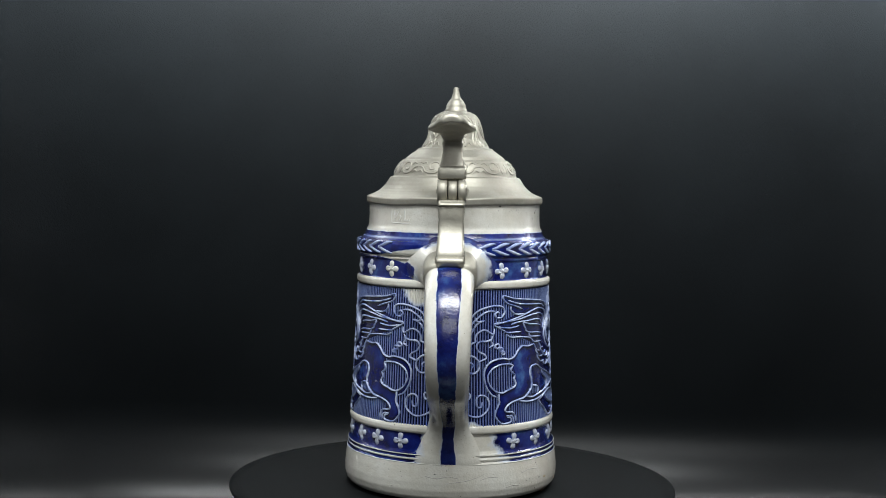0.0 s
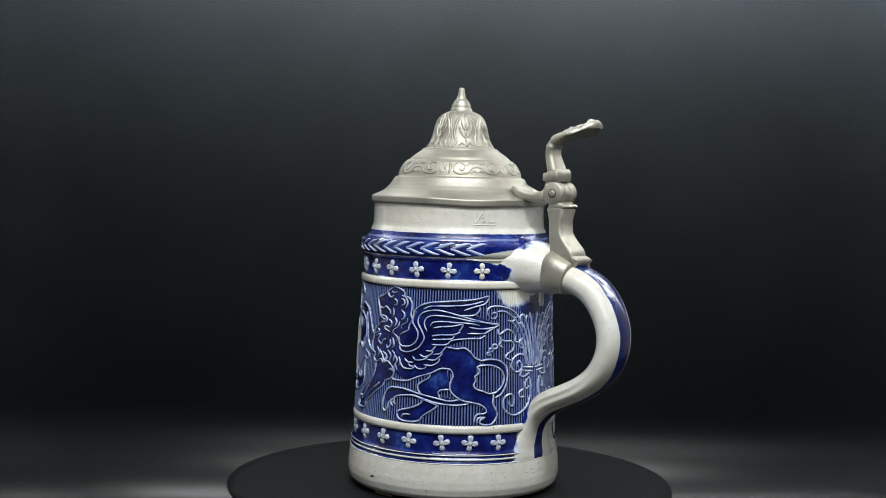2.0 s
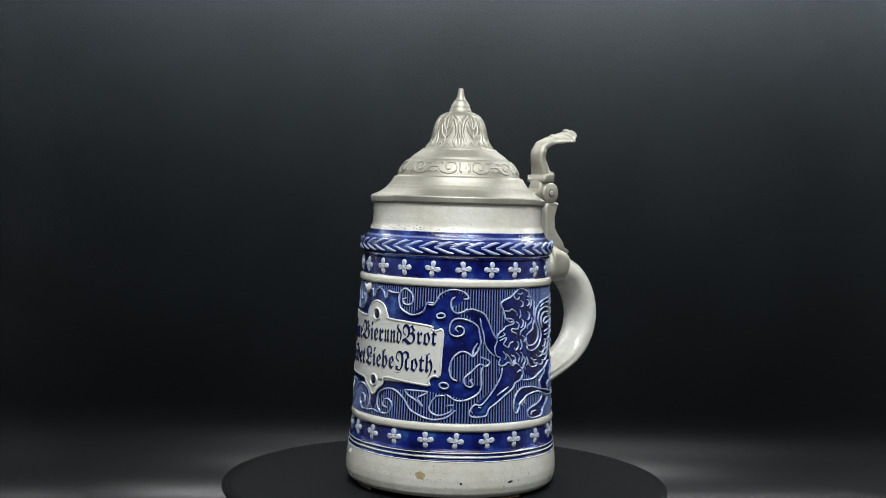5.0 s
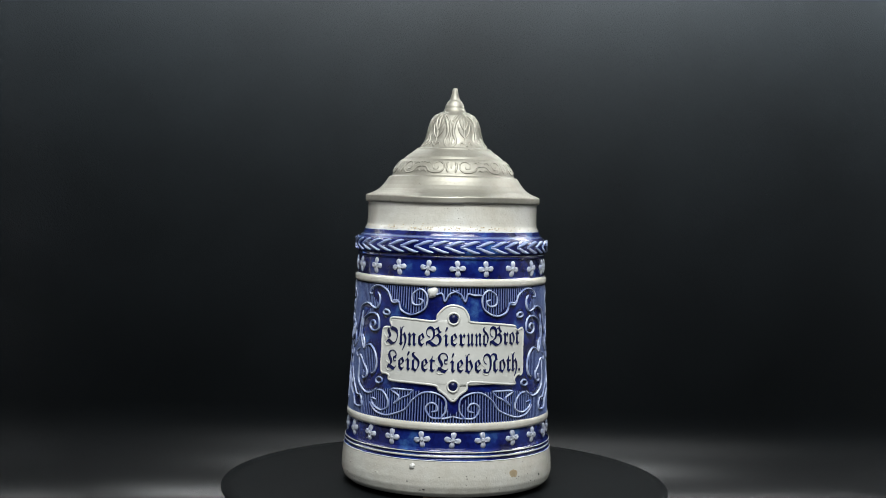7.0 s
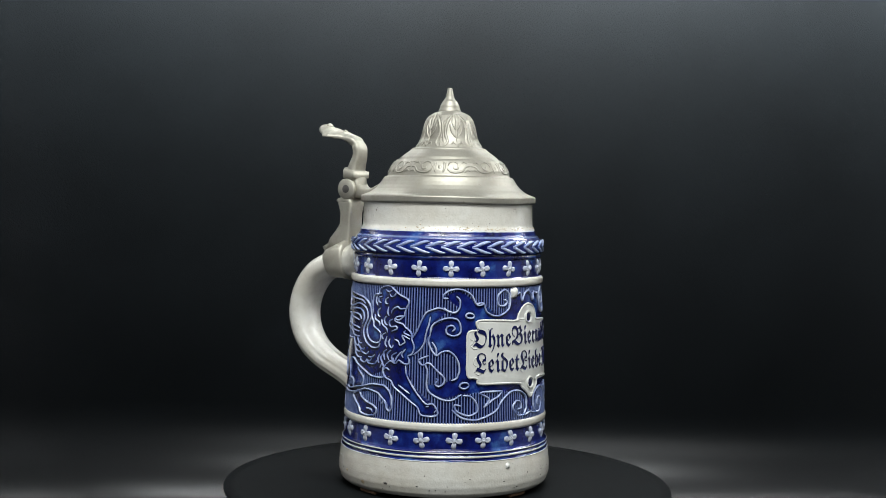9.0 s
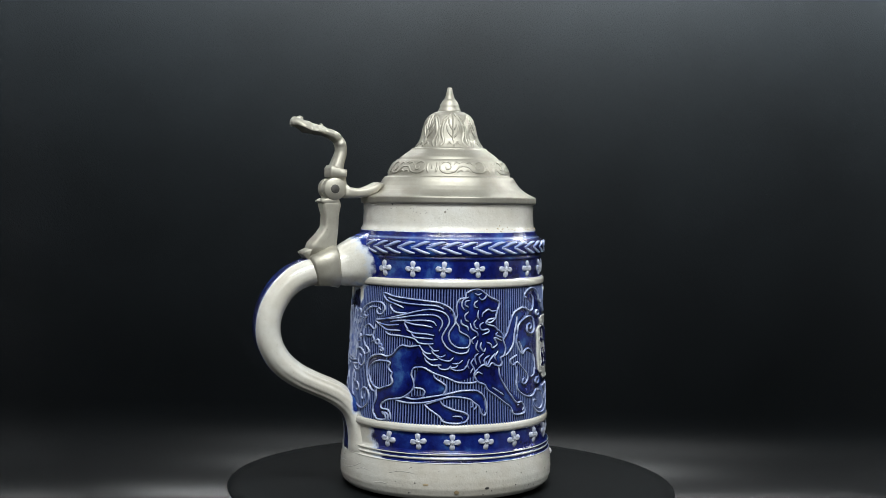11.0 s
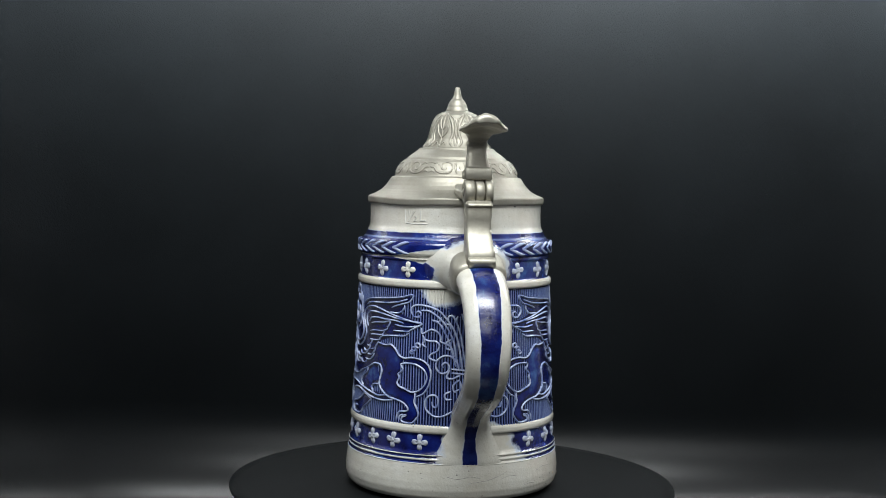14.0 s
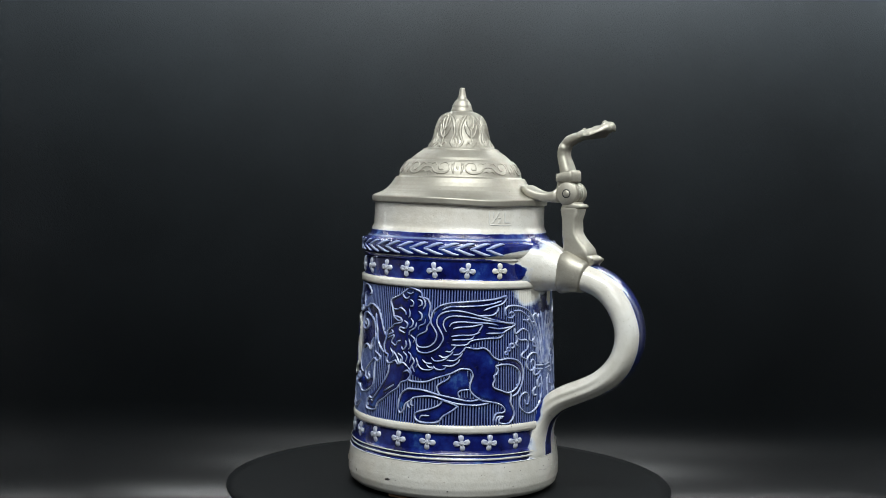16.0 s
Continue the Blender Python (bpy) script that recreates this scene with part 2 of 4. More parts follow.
def bare(th, z):
    """How far the cobalt is missing round the two roots of the handle: 1 bare clay, 0 glazed."""
    t = ring_offset(th, 0.0) + 2.2 * wobble(th, z, 1.0)

    def blot(t0, z0, dt, dz):
        return 1 - np.sqrt(((t - t0) / dt) ** 2 + ((z - z0) / dz) ** 2)
    top = blot(-0.5, 105.0, 22.0, 12.0)
    low = 1 - np.sqrt(((t - 3.0) / np.where(t < 3, 20.0, 21.0 + np.clip(26 - z, 0, 8))) ** 2 + ((z - 23.0) / 14.0) ** 4)
    wedge = 1 - np.abs(z - 109.6) / np.maximum(0.05, 4.4 * np.clip((t + 52.0) / 34.0, 0, 1)) - 2.0 * (t > -6)
    runs = np.maximum(blot(-18.0, 94.0, 13.0, 6.0), blot(6.0, 91.5, 2.6, 5.0))
    bald = np.maximum(np.maximum(top, low), np.maximum(np.minimum(wedge, 0.5), runs * 0.6))
    tail = np.maximum(blot(-19.0, 20.5, 2.2, 3.2), blot(-26.0, 104.0, 6.5, 3.4))
    return np.clip(0.5 + 1.9 * np.where(tail > 0, -tail, bald), 0, 1)


def glazed(th, z):
    return {"cobalt": 1 - bare(th, z), "high": 0 * z, "pool_shade": 0 * z}


def unglazed(th, z):
    return {"cobalt": 0 * z, "high": 0 * z}


def frieze_radius(z):
    return np.interp(z, [34.0, 40.0, 67.0, 96.0], [47.5, 47.1, 45.8, 44.6])


def body(stein):
    """The pot, ring by ring from the foot to the lip, and its hollow inside."""
    b = turned("body", [(0.05, 2.4), (39.56, 2.4), (41.54, 1.6), (45.9, 1.4), (48.0, 2.0), (49.55, 3.8), (50.3, 6.8), (50.34, 10.2), (49.94, 14.79), (49.45, 18.16)],
               STONEWARE, stein, "grey-white salt-glazed stoneware foot with small pits", shade=unglazed)
    for th in (72.0, 168.0, 263.0):
        a = math.radians(th)
        pad = box_mesh(-0.0055, 0.0055, -0.0465, -0.0375, 0.0, 0.0019, 0.0005)
        bmesh.ops.rotate(pad, cent=(0, 0, 0), matrix=Matrix.Rotation(a, 3, "Z"), verts=pad.verts)
        part("foot_pad", pad, CORK, stein, "small brown cork pad under the foot", smooth=False)
    rings = 0.35

    def stripes(th, z):
        wave = 0.5 - 0.5 * np.cos((z - 18.2) / 4.2 * 4 * np.pi)
        return {"cobalt": np.clip(wave * 1.3, 0, 1) * (1 - bare(th, z)), "high": 0 * z}
    grooves = [(49.5 - 0.6 * math.sin(min(1, i / 8) * math.pi / 2) - 0.35 * math.sin(i / 24 * 4 * math.pi - 1.57) * (0 < i < 24) - 0.1, 18.2 + 4.2 * i / 24) for i in range(25)]
    turned("grooved_band", grooves, STONEWARE, stein, "blue and grey grooved bands above the foot", step=rings, shade=stripes)
    turned("lower_panel", [(48.46, 22.4), (47.97, 22.9), (47.57, 23.9), (47.18, 30.71), (47.47, 31.41)], STONEWARE, stein, shade=glazed, step=rings, label="cobalt blue band behind the rosettes")
    turned("lower_ridge", [(47.18, 31.41), (47.97, 31.71), (48.36, 32.62), (48.36, 34.02), (47.97, 35.02), (47.08, 35.42)], STONEWARE, stein, shade=unglazed, step=rings, label="raised grey ring below the frieze")
    turned("upper_ridge", [(44.41, 95.69), (45.4, 95.99), (45.74, 96.8), (45.74, 98.3), (45.4, 99.1), (44.31, 99.5)], STONEWARE, stein, shade=unglazed, step=rings, label="raised grey ring above the frieze")
    turned("upper_panel", [(44.41, 99.4), (44.01, 100.0), (44.01, 107.6), (44.41, 108.19), (44.8, 108.68), (44.41, 109.17), (44.31, 109.57)], STONEWARE, stein, shade=glazed, step=rings, label="cobalt blue band behind the rosettes")
    turned("braid_ring", [(44.31, 109.57), (45.1, 110.06), (45.59, 111.15), (45.79, 112.92), (45.59, 114.89), (44.9, 116.07), (43.71, 116.67)], STONEWARE, stein, shade=glazed, step=rings, label="bulging cobalt ring under the plaited leaves")
    turned("collar", [(43.71, 116.67), (43.22, 117.06), (43.12, 117.65), (42.33, 118.14), (41.74, 119.43), (41.44, 120.51)], STONEWARE, stein, step=rings, label="plain cobalt blue collar",
           shade=lambda th, z: {"cobalt": np.clip((120.6 - z) * 1.5, 0, 1), "high": 0.9 * np.exp(-((z - 117.8) / 0.35) ** 2)})
    turned("neck", [(41.44, 120.41), (41.24, 121.2), (40.75, 121.97), (40.45, 123.12), (40.25, 127.92), (40.35, 133.97), (39.86, 134.83), (38.57, 135.02), (37.19, 134.45),
                    (36.49, 131.76), (37.58, 120.21), (39.56, 95.49), (41.54, 40.42), (41.54, 9.18), (39.56, 7.14), (0.05, 6.73)], STONEWARE, stein,
           "bare grey stoneware neck and hollow inside", step=1.0, shade=lambda th, z: {"cobalt": 0.42 * np.clip((121.2 - z), 0, 1), "high": 0 * z})
    return b


HC, HS = math.cos(math.radians(-2.4)), math.sin(math.radians(-2.4))  # the handle's side of the pot


def sweep(name, centre, width, depth, mat, parent, label="", power=2.6, sides=40, shade=None, cap=True, droop=0.0, grooves=None):
    """A rod along centre points (side-view x = outwards, z in mm) with a rounded section; widths and depths per point."""
    c = np.array(centre)
    d = np.gradient(c, axis=0)
    d /= np.linalg.norm(d, axis=1)[:, None]
    n = np.stack([d[:, 1], -d[:, 0]], -1)
    a = np.linspace(0, 2 * math.pi, sides, endpoint=False)
    e = 2.0 / power
    cu, su = np.sign(np.cos(a)) * np.abs(np.cos(a)) ** e, np.sign(np.sin(a)) * np.abs(np.sin(a)) ** e
    w, h = np.asarray(width)[:, None] / 2, np.asarray(depth)[:, None] / 2
    x = su[None, :] * w
    out = c[:, :1] + n[:, :1] * cu[None, :] * h
    z = c[:, 1:] + n[:, 1:] * cu[None, :] * h
    if grooves is not None:
        fold = (np.sin(9 * a)[None, :] + 0.6 * np.sin(14 * a + 1.0)[None, :]) * np.asarray(grooves)[:, None]
        out, z, x = out + n[:, :1] * cu * fold, z + n[:, 1:] * cu * fold, x + su * fold
    z = z - np.asarray(droop).reshape(-1, 1) * su[None, :] ** 2
    co = np.stack([x * HC + out * HS, x * HS - out * HC, z], -1) * MM
    attrs = shade(x, out, z, cu[None, :] + 0 * x) if shade else None
    if cap:
        ends = [co.mean(axis=1, keepdims=True)[i] + 0 * co[i] for i in (0, -1)]
        co = np.vstack([ends[0][None], co, ends[1][None]])
        if attrs:
            attrs = {k: np.vstack([v[:1], v, v[-1:]]) for k, v in attrs.items()}
    return part(name, grid_mesh(name, co, attrs=attrs), mat, parent, label)


def handle(stein):
    """A C-shaped handle that thickens into the pot at both roots, with a blue stripe down its back."""
    knots = [(37.0, 105.6, 44.0, 31.0), (41.0, 105.5, 37.0, 27.5), (44.5, 105.2, 31.0, 24.5), (48.3, 104.5, 26.0, 21.8), (53.41, 103.46, 22.5, 18.2), (61.32, 102.37, 21.5, 14.0), (69.23, 100.7, 21.0, 13.0), (76.65, 97.0, 20.5, 12.8),
             (82.58, 90.49, 20.0, 12.6), (86.34, 82.48, 19.5, 12.4), (87.23, 74.47, 19.0, 12.3), (85.25, 66.46, 18.6, 12.0), (80.41, 59.25, 18.2, 11.6), (73.19, 53.64, 17.8, 10.8), (65.27, 49.64, 17.3, 10.4),
             (57.36, 46.03, 17.0, 10.6), (51.92, 42.43, 17.0, 10.6), (47.67, 37.42, 18.0, 9.8), (45.2, 31.4, 22.0, 9.8), (43.5, 24.6, 29.0, 11.6), (42.9, 18.5, 34.0, 12.8), (41.0, 10.0, 34.0, 12.6)]
    k = smooth_line(knots, 1.2)

    def stripe(x, out, z, face):
        half = np.interp(z, [12, 14, 20, 30, 45, 60, 80, 96], [1.5, 2.8, 3.6, 2.4, 3.0, 3.6, 4.3, 5.0])
        on = (face < -0.2) & (z > 12.5)
        edge = (half - np.abs(x + 0.15 * np.sin(0.3 * z) + 0.1 * np.sin(0.9 * out))) / 1.0
        away = np.clip((out - 60.0) / 3.0, 0, 1)
        away = np.where(z < 45, 1.0, away)
        line = np.clip(0.5 + edge, 0, 1) * on * away
        round_pot = np.degrees(np.arctan2(x, out))
        near = np.clip((51.0 - np.hypot(x, out)) / 3.0, 0, 1)
        return {"cobalt": np.maximum(line, near * (1 - bare(round_pot, z)) * (z < 120.5)), "high": 0 * x, "pool_shade": 0.4 * line}
    return sweep("handle", k[:, :2], k[:, 2], k[:, 3], STONEWARE, stein, "grey stoneware loop handle with a cobalt stripe", power=2.3, sides=96, shade=stripe, grooves=0.16 * np.interp(k[:, 0], [45, 55, 70, 84], [0, 1, 1, 0.15]) * (k[:, 1] < 74))


def lid(stein):
    """Domed pewter lid with a rolled rim, stepped shoulder, leafy dome and pointed finial."""
    profile = [(37.58, 132.72), (40.5, 132.85), (41.25, 133.2), (41.5, 133.7), (41.5, 135.8), (41.25, 136.3), (40.2, 136.75), (38.3, 137.45), (36.6, 138.3), (35.0, 139.4), (33.2, 141.2), (31.9, 143.0), (31.2, 144.2), (30.7, 145.0), (30.1, 145.35),
               (29.3, 145.4), (29.0, 145.9), (28.9, 146.4), (28.4, 148.2), (27.3, 150.2), (25.9, 152.2), (25.2, 152.8), (24.9, 153.3), (24.2, 153.2), (23.9, 153.0), (23.7, 153.4), (22.9, 154.5), (20.9, 156.1), (18.8, 157.5), (18.0, 158.1), (17.9, 158.6), (17.2, 158.9), (16.5, 158.7),
               (15.9, 159.3), (14.74, 160.77), (13.45, 163.12), (12.76, 165.58), (12.07, 168.83), (10.88, 172.17), (9.3, 174.33), (7.32, 175.81), (5.34, 176.4)]
    top = turned("lid", profile, PEWTER, stein, "domed grey pewter lid with stepped shoulder", segments=240, step=0.3)
    # the rim is bent down here and there
    for v in top.data.vertices:
        r, th = math.hypot(v.co.x, v.co.y) / MM, math.degrees(math.atan2(v.co.x, -v.co.y))
        give = min(1.0, max(0.0, (r - 34.0) / 7.0)) ** 2
        v.co.z -= MM * give * (0.9 * math.exp(-((th + 44) / 24) ** 2) + 0.6 * math.exp(-(th / 15) ** 2) + 0.45 * math.exp(-((th - 160) / 26) ** 2))
    turned("finial", [(5.34, 176.3), (5.14, 177.28), (4.65, 178.07), (4.55, 179.25), (3.86, 180.43), (3.56, 181.21), (2.47, 182.2), (1.88, 183.77), (1.48, 185.73), (1.19, 187.41), (0.69, 187.7), (0.02, 187.7)], PEWTER, top, segments=64, step=0.4)
    return top


def hinge(stein):
    """The hinge between lid and handle: strap, post, knuckles with a pin, lid arm."""
    sweep("strap", [(55.29, 103.85), (56.37, 103.75), (60.92, 103.06), (66.07, 101.88), (67.05, 101.58)], [22.0, 23.6, 23.6, 22.8, 21.2], [18.4, 20.4, 17.6, 15.4, 13.6], PEWTER_CAST, stein, "pewter strap clamped round the handle", power=3.2, sides=48)
    post = sweep("hinge_post", [(62.9, 107.4), (61.91, 112.33), (59.54, 117.26), (58.35, 121.2), (58.05, 126.96), (58.25, 131.76), (57.96, 135.22)], [13.0, 12.2, 11.6, 11.2, 11.0, 11.6, 11.4], [13.5, 12.5, 8.6, 6.8, 6.6, 9.0, 6.0], PEWTER_CAST, stein, "flared pewter post between strap and hinge", power=7.0, sides=48)
    sweep("post_foot", [(61.32, 111.84), (65.27, 111.15), (68.74, 109.77), (70.61, 108.29)], [11.0, 11.8, 12.0, 11.5], [3.0, 3.4, 3.6, 4.6], PEWTER_CAST, post, power=6.0)
    sweep("post_cap", [(55.29, 133.68), (58.35, 133.68), (62.5, 133.39), (63.69, 133.3)], [11.6, 11.8, 11.4, 10.0], [2.6, 3.2, 2.2, 0.6], PEWTER_CAST, post, power=6.0)

    def knuckle(name, x0, x1, r, label=""):
        a = np.radians(np.arange(0, 360, 10.0))
        prof = [(0.02, x0), (r - 0.5, x0), (r, x0 + 0.4), (r, x1 - 0.4), (r - 0.5, x1), (0.02, x1)]
        co = np.array([[(x * HC + (57.1 + q * math.cos(t)) * HS, x * HS - (57.1 + q * math.cos(t)) * HC, 139.1 + q * math.sin(t)) for t in a] for q, x in prof]) * MM
        return part(name, grid_mesh(name, co), PEWTER_CAST, stein, label)
    knuckle("knuckle", -6.2, -1.9, 5.2)
    knuckle("knuckle", 2.8, 6.2, 5.2)
    knuckle("knuckle", -1.5, 2.4, 4.8)
    pin = knuckle("hinge_pin", -6.35, 6.3, 2.4, "dark ring round the hinge pin")
    pin.data.materials[0] = PEWTER_DARK
    knuckle("pin_end", -6.6, 0.0, 1.7)
    sweep("hinge_block", [(55.4, 144.4), (55.4, 144.9), (55.4, 148.2), (55.2, 148.8)], [11.6, 12.4, 12.4, 11.4], [7.6, 8.2, 8.2, 7.4], PEWTER_CAST, stein, "square pewter block above the hinge", power=9.0, sides=48)
    sweep("lid_arm", [(33.5, 141.4), (35.5, 140.9), (38.0, 139.2), (41.5, 137.7), (45.5, 137.2), (49.5, 137.4), (53.0, 138.6)], [8.0, 13.0, 14.0, 12.0, 10.0, 9.2, 9.0], [1.5, 3.4, 4.4, 4.6, 4.6, 5.2, 8.0], PEWTER_CAST, stein, "pewter arm joining hinge and lid", power=4.0)


def thumb_lift(stein):
    """A curved pewter lever with a shell-shaped end."""
    centre = smooth_line([(53.2, 138.5), (54.0, 143.5), (55.3, 147.6), (54.6, 151.0), (53.1, 155.9), (53.6, 160.2), (56.9, 163.7), (63.1, 166.4), (68.0, 168.0), (71.5, 169.3), (74.4, 170.2), (76.0, 169.2)], 0.5)
    s = np.linspace(0, 1, len(centre))
    ripple = np.sin(s * 47) + 0.7 * np.sin(s * 83 + 1.0)
    wide = np.interp(s, [0, 0.14, 0.2, 0.26, 0.38, 0.5, 0.6, 0.68, 0.76, 0.83, 0.89, 0.95, 1], [9.0, 9.6, 11.0, 10.4, 8.6, 8.8, 10.2, 14.0, 20.6, 20.0, 15.5, 12.0, 7.0]) + 0.4 * ripple * (s > 0.4)
    deep = np.interp(s, [0, 0.16, 0.2, 0.26, 0.36, 0.5, 0.7, 0.85, 0.97, 1], [6.0, 6.2, 6.6, 5.6, 5.0, 4.6, 3.2, 2.6, 3.2, 1.8]) + 0.3 * ripple * (s > 0.5)
    sag = np.interp(s, [0, 0.55, 0.7, 0.82, 1], [0.0, 0.0, 1.6, 2.8, 1.6])
    lift = sweep("thumb_lift", centre, wide, deep, PEWTER_CAST, stein, "curved pewter thumb lift with a flared shell end", power=3.0, sides=48, droop=sag)
    for out, z, r in ((62.4, 168.0, 1.0), (72.4, 170.7, 1.6)):
        k, b = np.meshgrid(np.linspace(0.02, 1, 6), np.linspace(0, 2 * math.pi, 16, endpoint=False), indexing="ij")
        x, y, h = r * 1.4 * np.sin(k * math.pi) * np.cos(b), out + r * np.sin(k * math.pi) * np.sin(b), z + r * np.cos(k * math.pi)
        part("bead", grid_mesh("bead", np.stack([x * HC + y * HS, x * HS - y * HC, h], -1) * MM), PEWTER_CAST, lift)
    return lift


class Pen:
    """Draws raised lines on a turned surface; radius(z) gives it, in mm. Lines are (degrees, mm) points."""

    def __init__(self, radius, width=1.0, height=0.55):
        self.radius, self.width, self.height = radius, width, height
        self.verts, self.faces, self.count = [], [], 0

    def line(self, *points, closed=False, width=None, mirror=None):
        w, h = (width or self.width) / 2, self.height
        scale = math.radians(1) * 46.0
        p = smooth_line([(a * scale, z) for a, z in points], 0.7, closed)
        th, z = p[:, 0] / scale, p[:, 1]
        if mirror is not None:
            th = 2 * mirror - th
        r = self.radius(z)
        n = len(th)
        centre = around(th, r, z)
        flow = np.roll(centre, -1, 0) - np.roll(centre, 1, 0) if closed else np.gradient(centre, axis=0)
        flow /= np.maximum(np.linalg.norm(flow, axis=1), 1e-9)[:, None]
        out = around(th, np.ones(n), 0 * z) / MM
        out[:, 2] = 0
        side = np.cross(flow, out)
        end = np.ones(n) if closed else np.minimum(1, 0.45 + np.minimum(np.arange(n), np.arange(n)[::-1]) / 3.0)
        swell = end * (1 + 0.10 * np.sin(th * 3.1 + z * 1.3))
        ring = [(1.15, -0.35), (0.85, 0.35), (0.35, 0.9), (-0.35, 0.9), (-0.85, 0.35), (-1.15, -0.35)]
        co = np.stack([centre + side * (a * w * swell)[:, None] * MM + out * (b * h * swell)[:, None] * MM for a, b in ring], 1)
        self.verts.append(co.reshape(-1, 3))
        runs = n if closed else n - 1
        i = np.arange(runs)[:, None]
        k = np.arange(5)[None, :]
        j = (i + 1) % n
        quad = np.stack([i * 6 + k, i * 6 + k + 1, j * 6 + k + 1, j * 6 + k], -1).reshape(-1, 4) + self.count
        if mirror is not None:
            quad = quad[:, ::-1]
        self.faces.append(quad)
        self.count += n * 6

    def mesh(self, name):
        data = bpy.data.meshes.new(name)
        data.from_pydata(np.vstack(self.verts).tolist(), [], np.vstack(self.faces).tolist())
        data.update()
        return data


class MirrorPen(Pen):
    """The same drawing, turned over about the handle's axis."""

    def line(self, *points, closed=False, width=None, mirror=None):
        Pen.line(self, *points, closed=closed, width=width, mirror=AXIS)


AXIS = -3.6


def draw_wing(pen):
    pen.line((-88, 73.7), (-87.9, 71.1), (-86.3, 69.5), (-81.6, 69.5), (-77.9, 71.2), (-76.3, 73.7), (-76.4, 76.3), (-79.1, 79.6), (-79.7, 81.1), (-78.8, 84.9), (-75.6, 87.6), (-70.2, 89.3), (-61.7, 90.1), (-52.2, 90.7), (-43.5, 91.4), (-38.5, 92.4), (-36, 92.7), (-36, 91.5), (-38.4, 89.4), (-43.5, 88.2), (-46.7, 87.4), (-49.9, 86.5))
    pen.line((-87.8, 69.5), (-86.2, 67.4), (-81.5, 67), (-75.8, 69.1), (-72.7, 72.6), (-72.6, 74.7), (-74.5, 77.6), (-76.3, 80.4), (-75.4, 83.4), (-72.2, 85.3), (-65.8, 86.2), (-59.4, 85.5), (-52, 84), (-44.4, 82.4), (-36.6, 81), (-30.1, 80.3), (-31.9, 79), (-36.6, 77.1), (-38.8, 76.3), (-48.1, 76.3))
    pen.line((-70.7, 76.7), (-72.5, 79.7), (-71.5, 82.3), (-67.8, 83.7), (-61.4, 83.7), (-54.1, 83), (-46.6, 81.9), (-40, 81.3), (-30.1, 80.1))
    pen.line((-73.3, 86.4), (-69, 87.8), (-59.5, 88.2), (-51, 88.6), (-44.6, 89.4), (-39, 90.7))
    pen.line((-69.2, 79), (-67.1, 80.8), (-61.4, 81.3), (-55.1, 81), (-46.6, 80.7), (-41.1, 79.8))
    pen.line((-67.1, 78.3), (-62.3, 79), (-56.1, 79.4), (-50.8, 80.3), (-51.3, 78.6), (-52.9, 76.9))
    pen.line((-68, 74.7), (-63.3, 75.3), (-56, 75.6), (-51.8, 76.9))
    pen.line((-67.4, 73.2), (-60.1, 73.5), (-56.4, 73.9), (-54.9, 75.6))
    pen.line((-67.8, 71), (-63.1, 70.9), (-59, 71.4), (-56.4, 73.1), (-47.5, 74), (-41, 74.1), (-37.7, 75.6))
    pen.line((-47.1, 79), (-40, 78.3), (-31.9, 79))
    pen.line((-52, 84.2), (-44.5, 84.4), (-41.2, 86.5), (-41.2, 88.2))
    pen.line((-70.9, 68.1), (-68.2, 68), (-66.2, 69.5), (-65.2, 70.6))
    pen.line((-74.6, 66.3), (-71.8, 65.3), (-68.2, 66.5), (-66.7, 68.3))
    pen.line((-78.9, 65.2), (-76.6, 63.6), (-72.3, 64.1), (-69.2, 65.7))
    pen.line((-66.6, 66.6), (-63, 67.1), (-60.5, 69.3), (-59.5, 70.5))
    pen.line((-70.2, 64.2), (-66, 64.1), (-62.9, 65.9), (-61.4, 67.6))
    pen.line((-84, 64), (-81.6, 62.5), (-78.2, 62.5))
    pen.line((-72.2, 61.8), (-67.5, 61.6), (-63.9, 63.3), (-62.9, 65))
    pen.line((-86.8, 62.2), (-84.3, 59.8), (-79.7, 59.5), (-77, 60.7))
    pen.line((-77.6, 61.5), (-75.4, 59.9), (-71.6, 60.1), (-70.1, 61.9))
    pen.line((-89.8, 60.7), (-88.4, 58.2))
    pen.line((-81.6, 62.1), (-79.8, 60.7), (-76.5, 60.9))


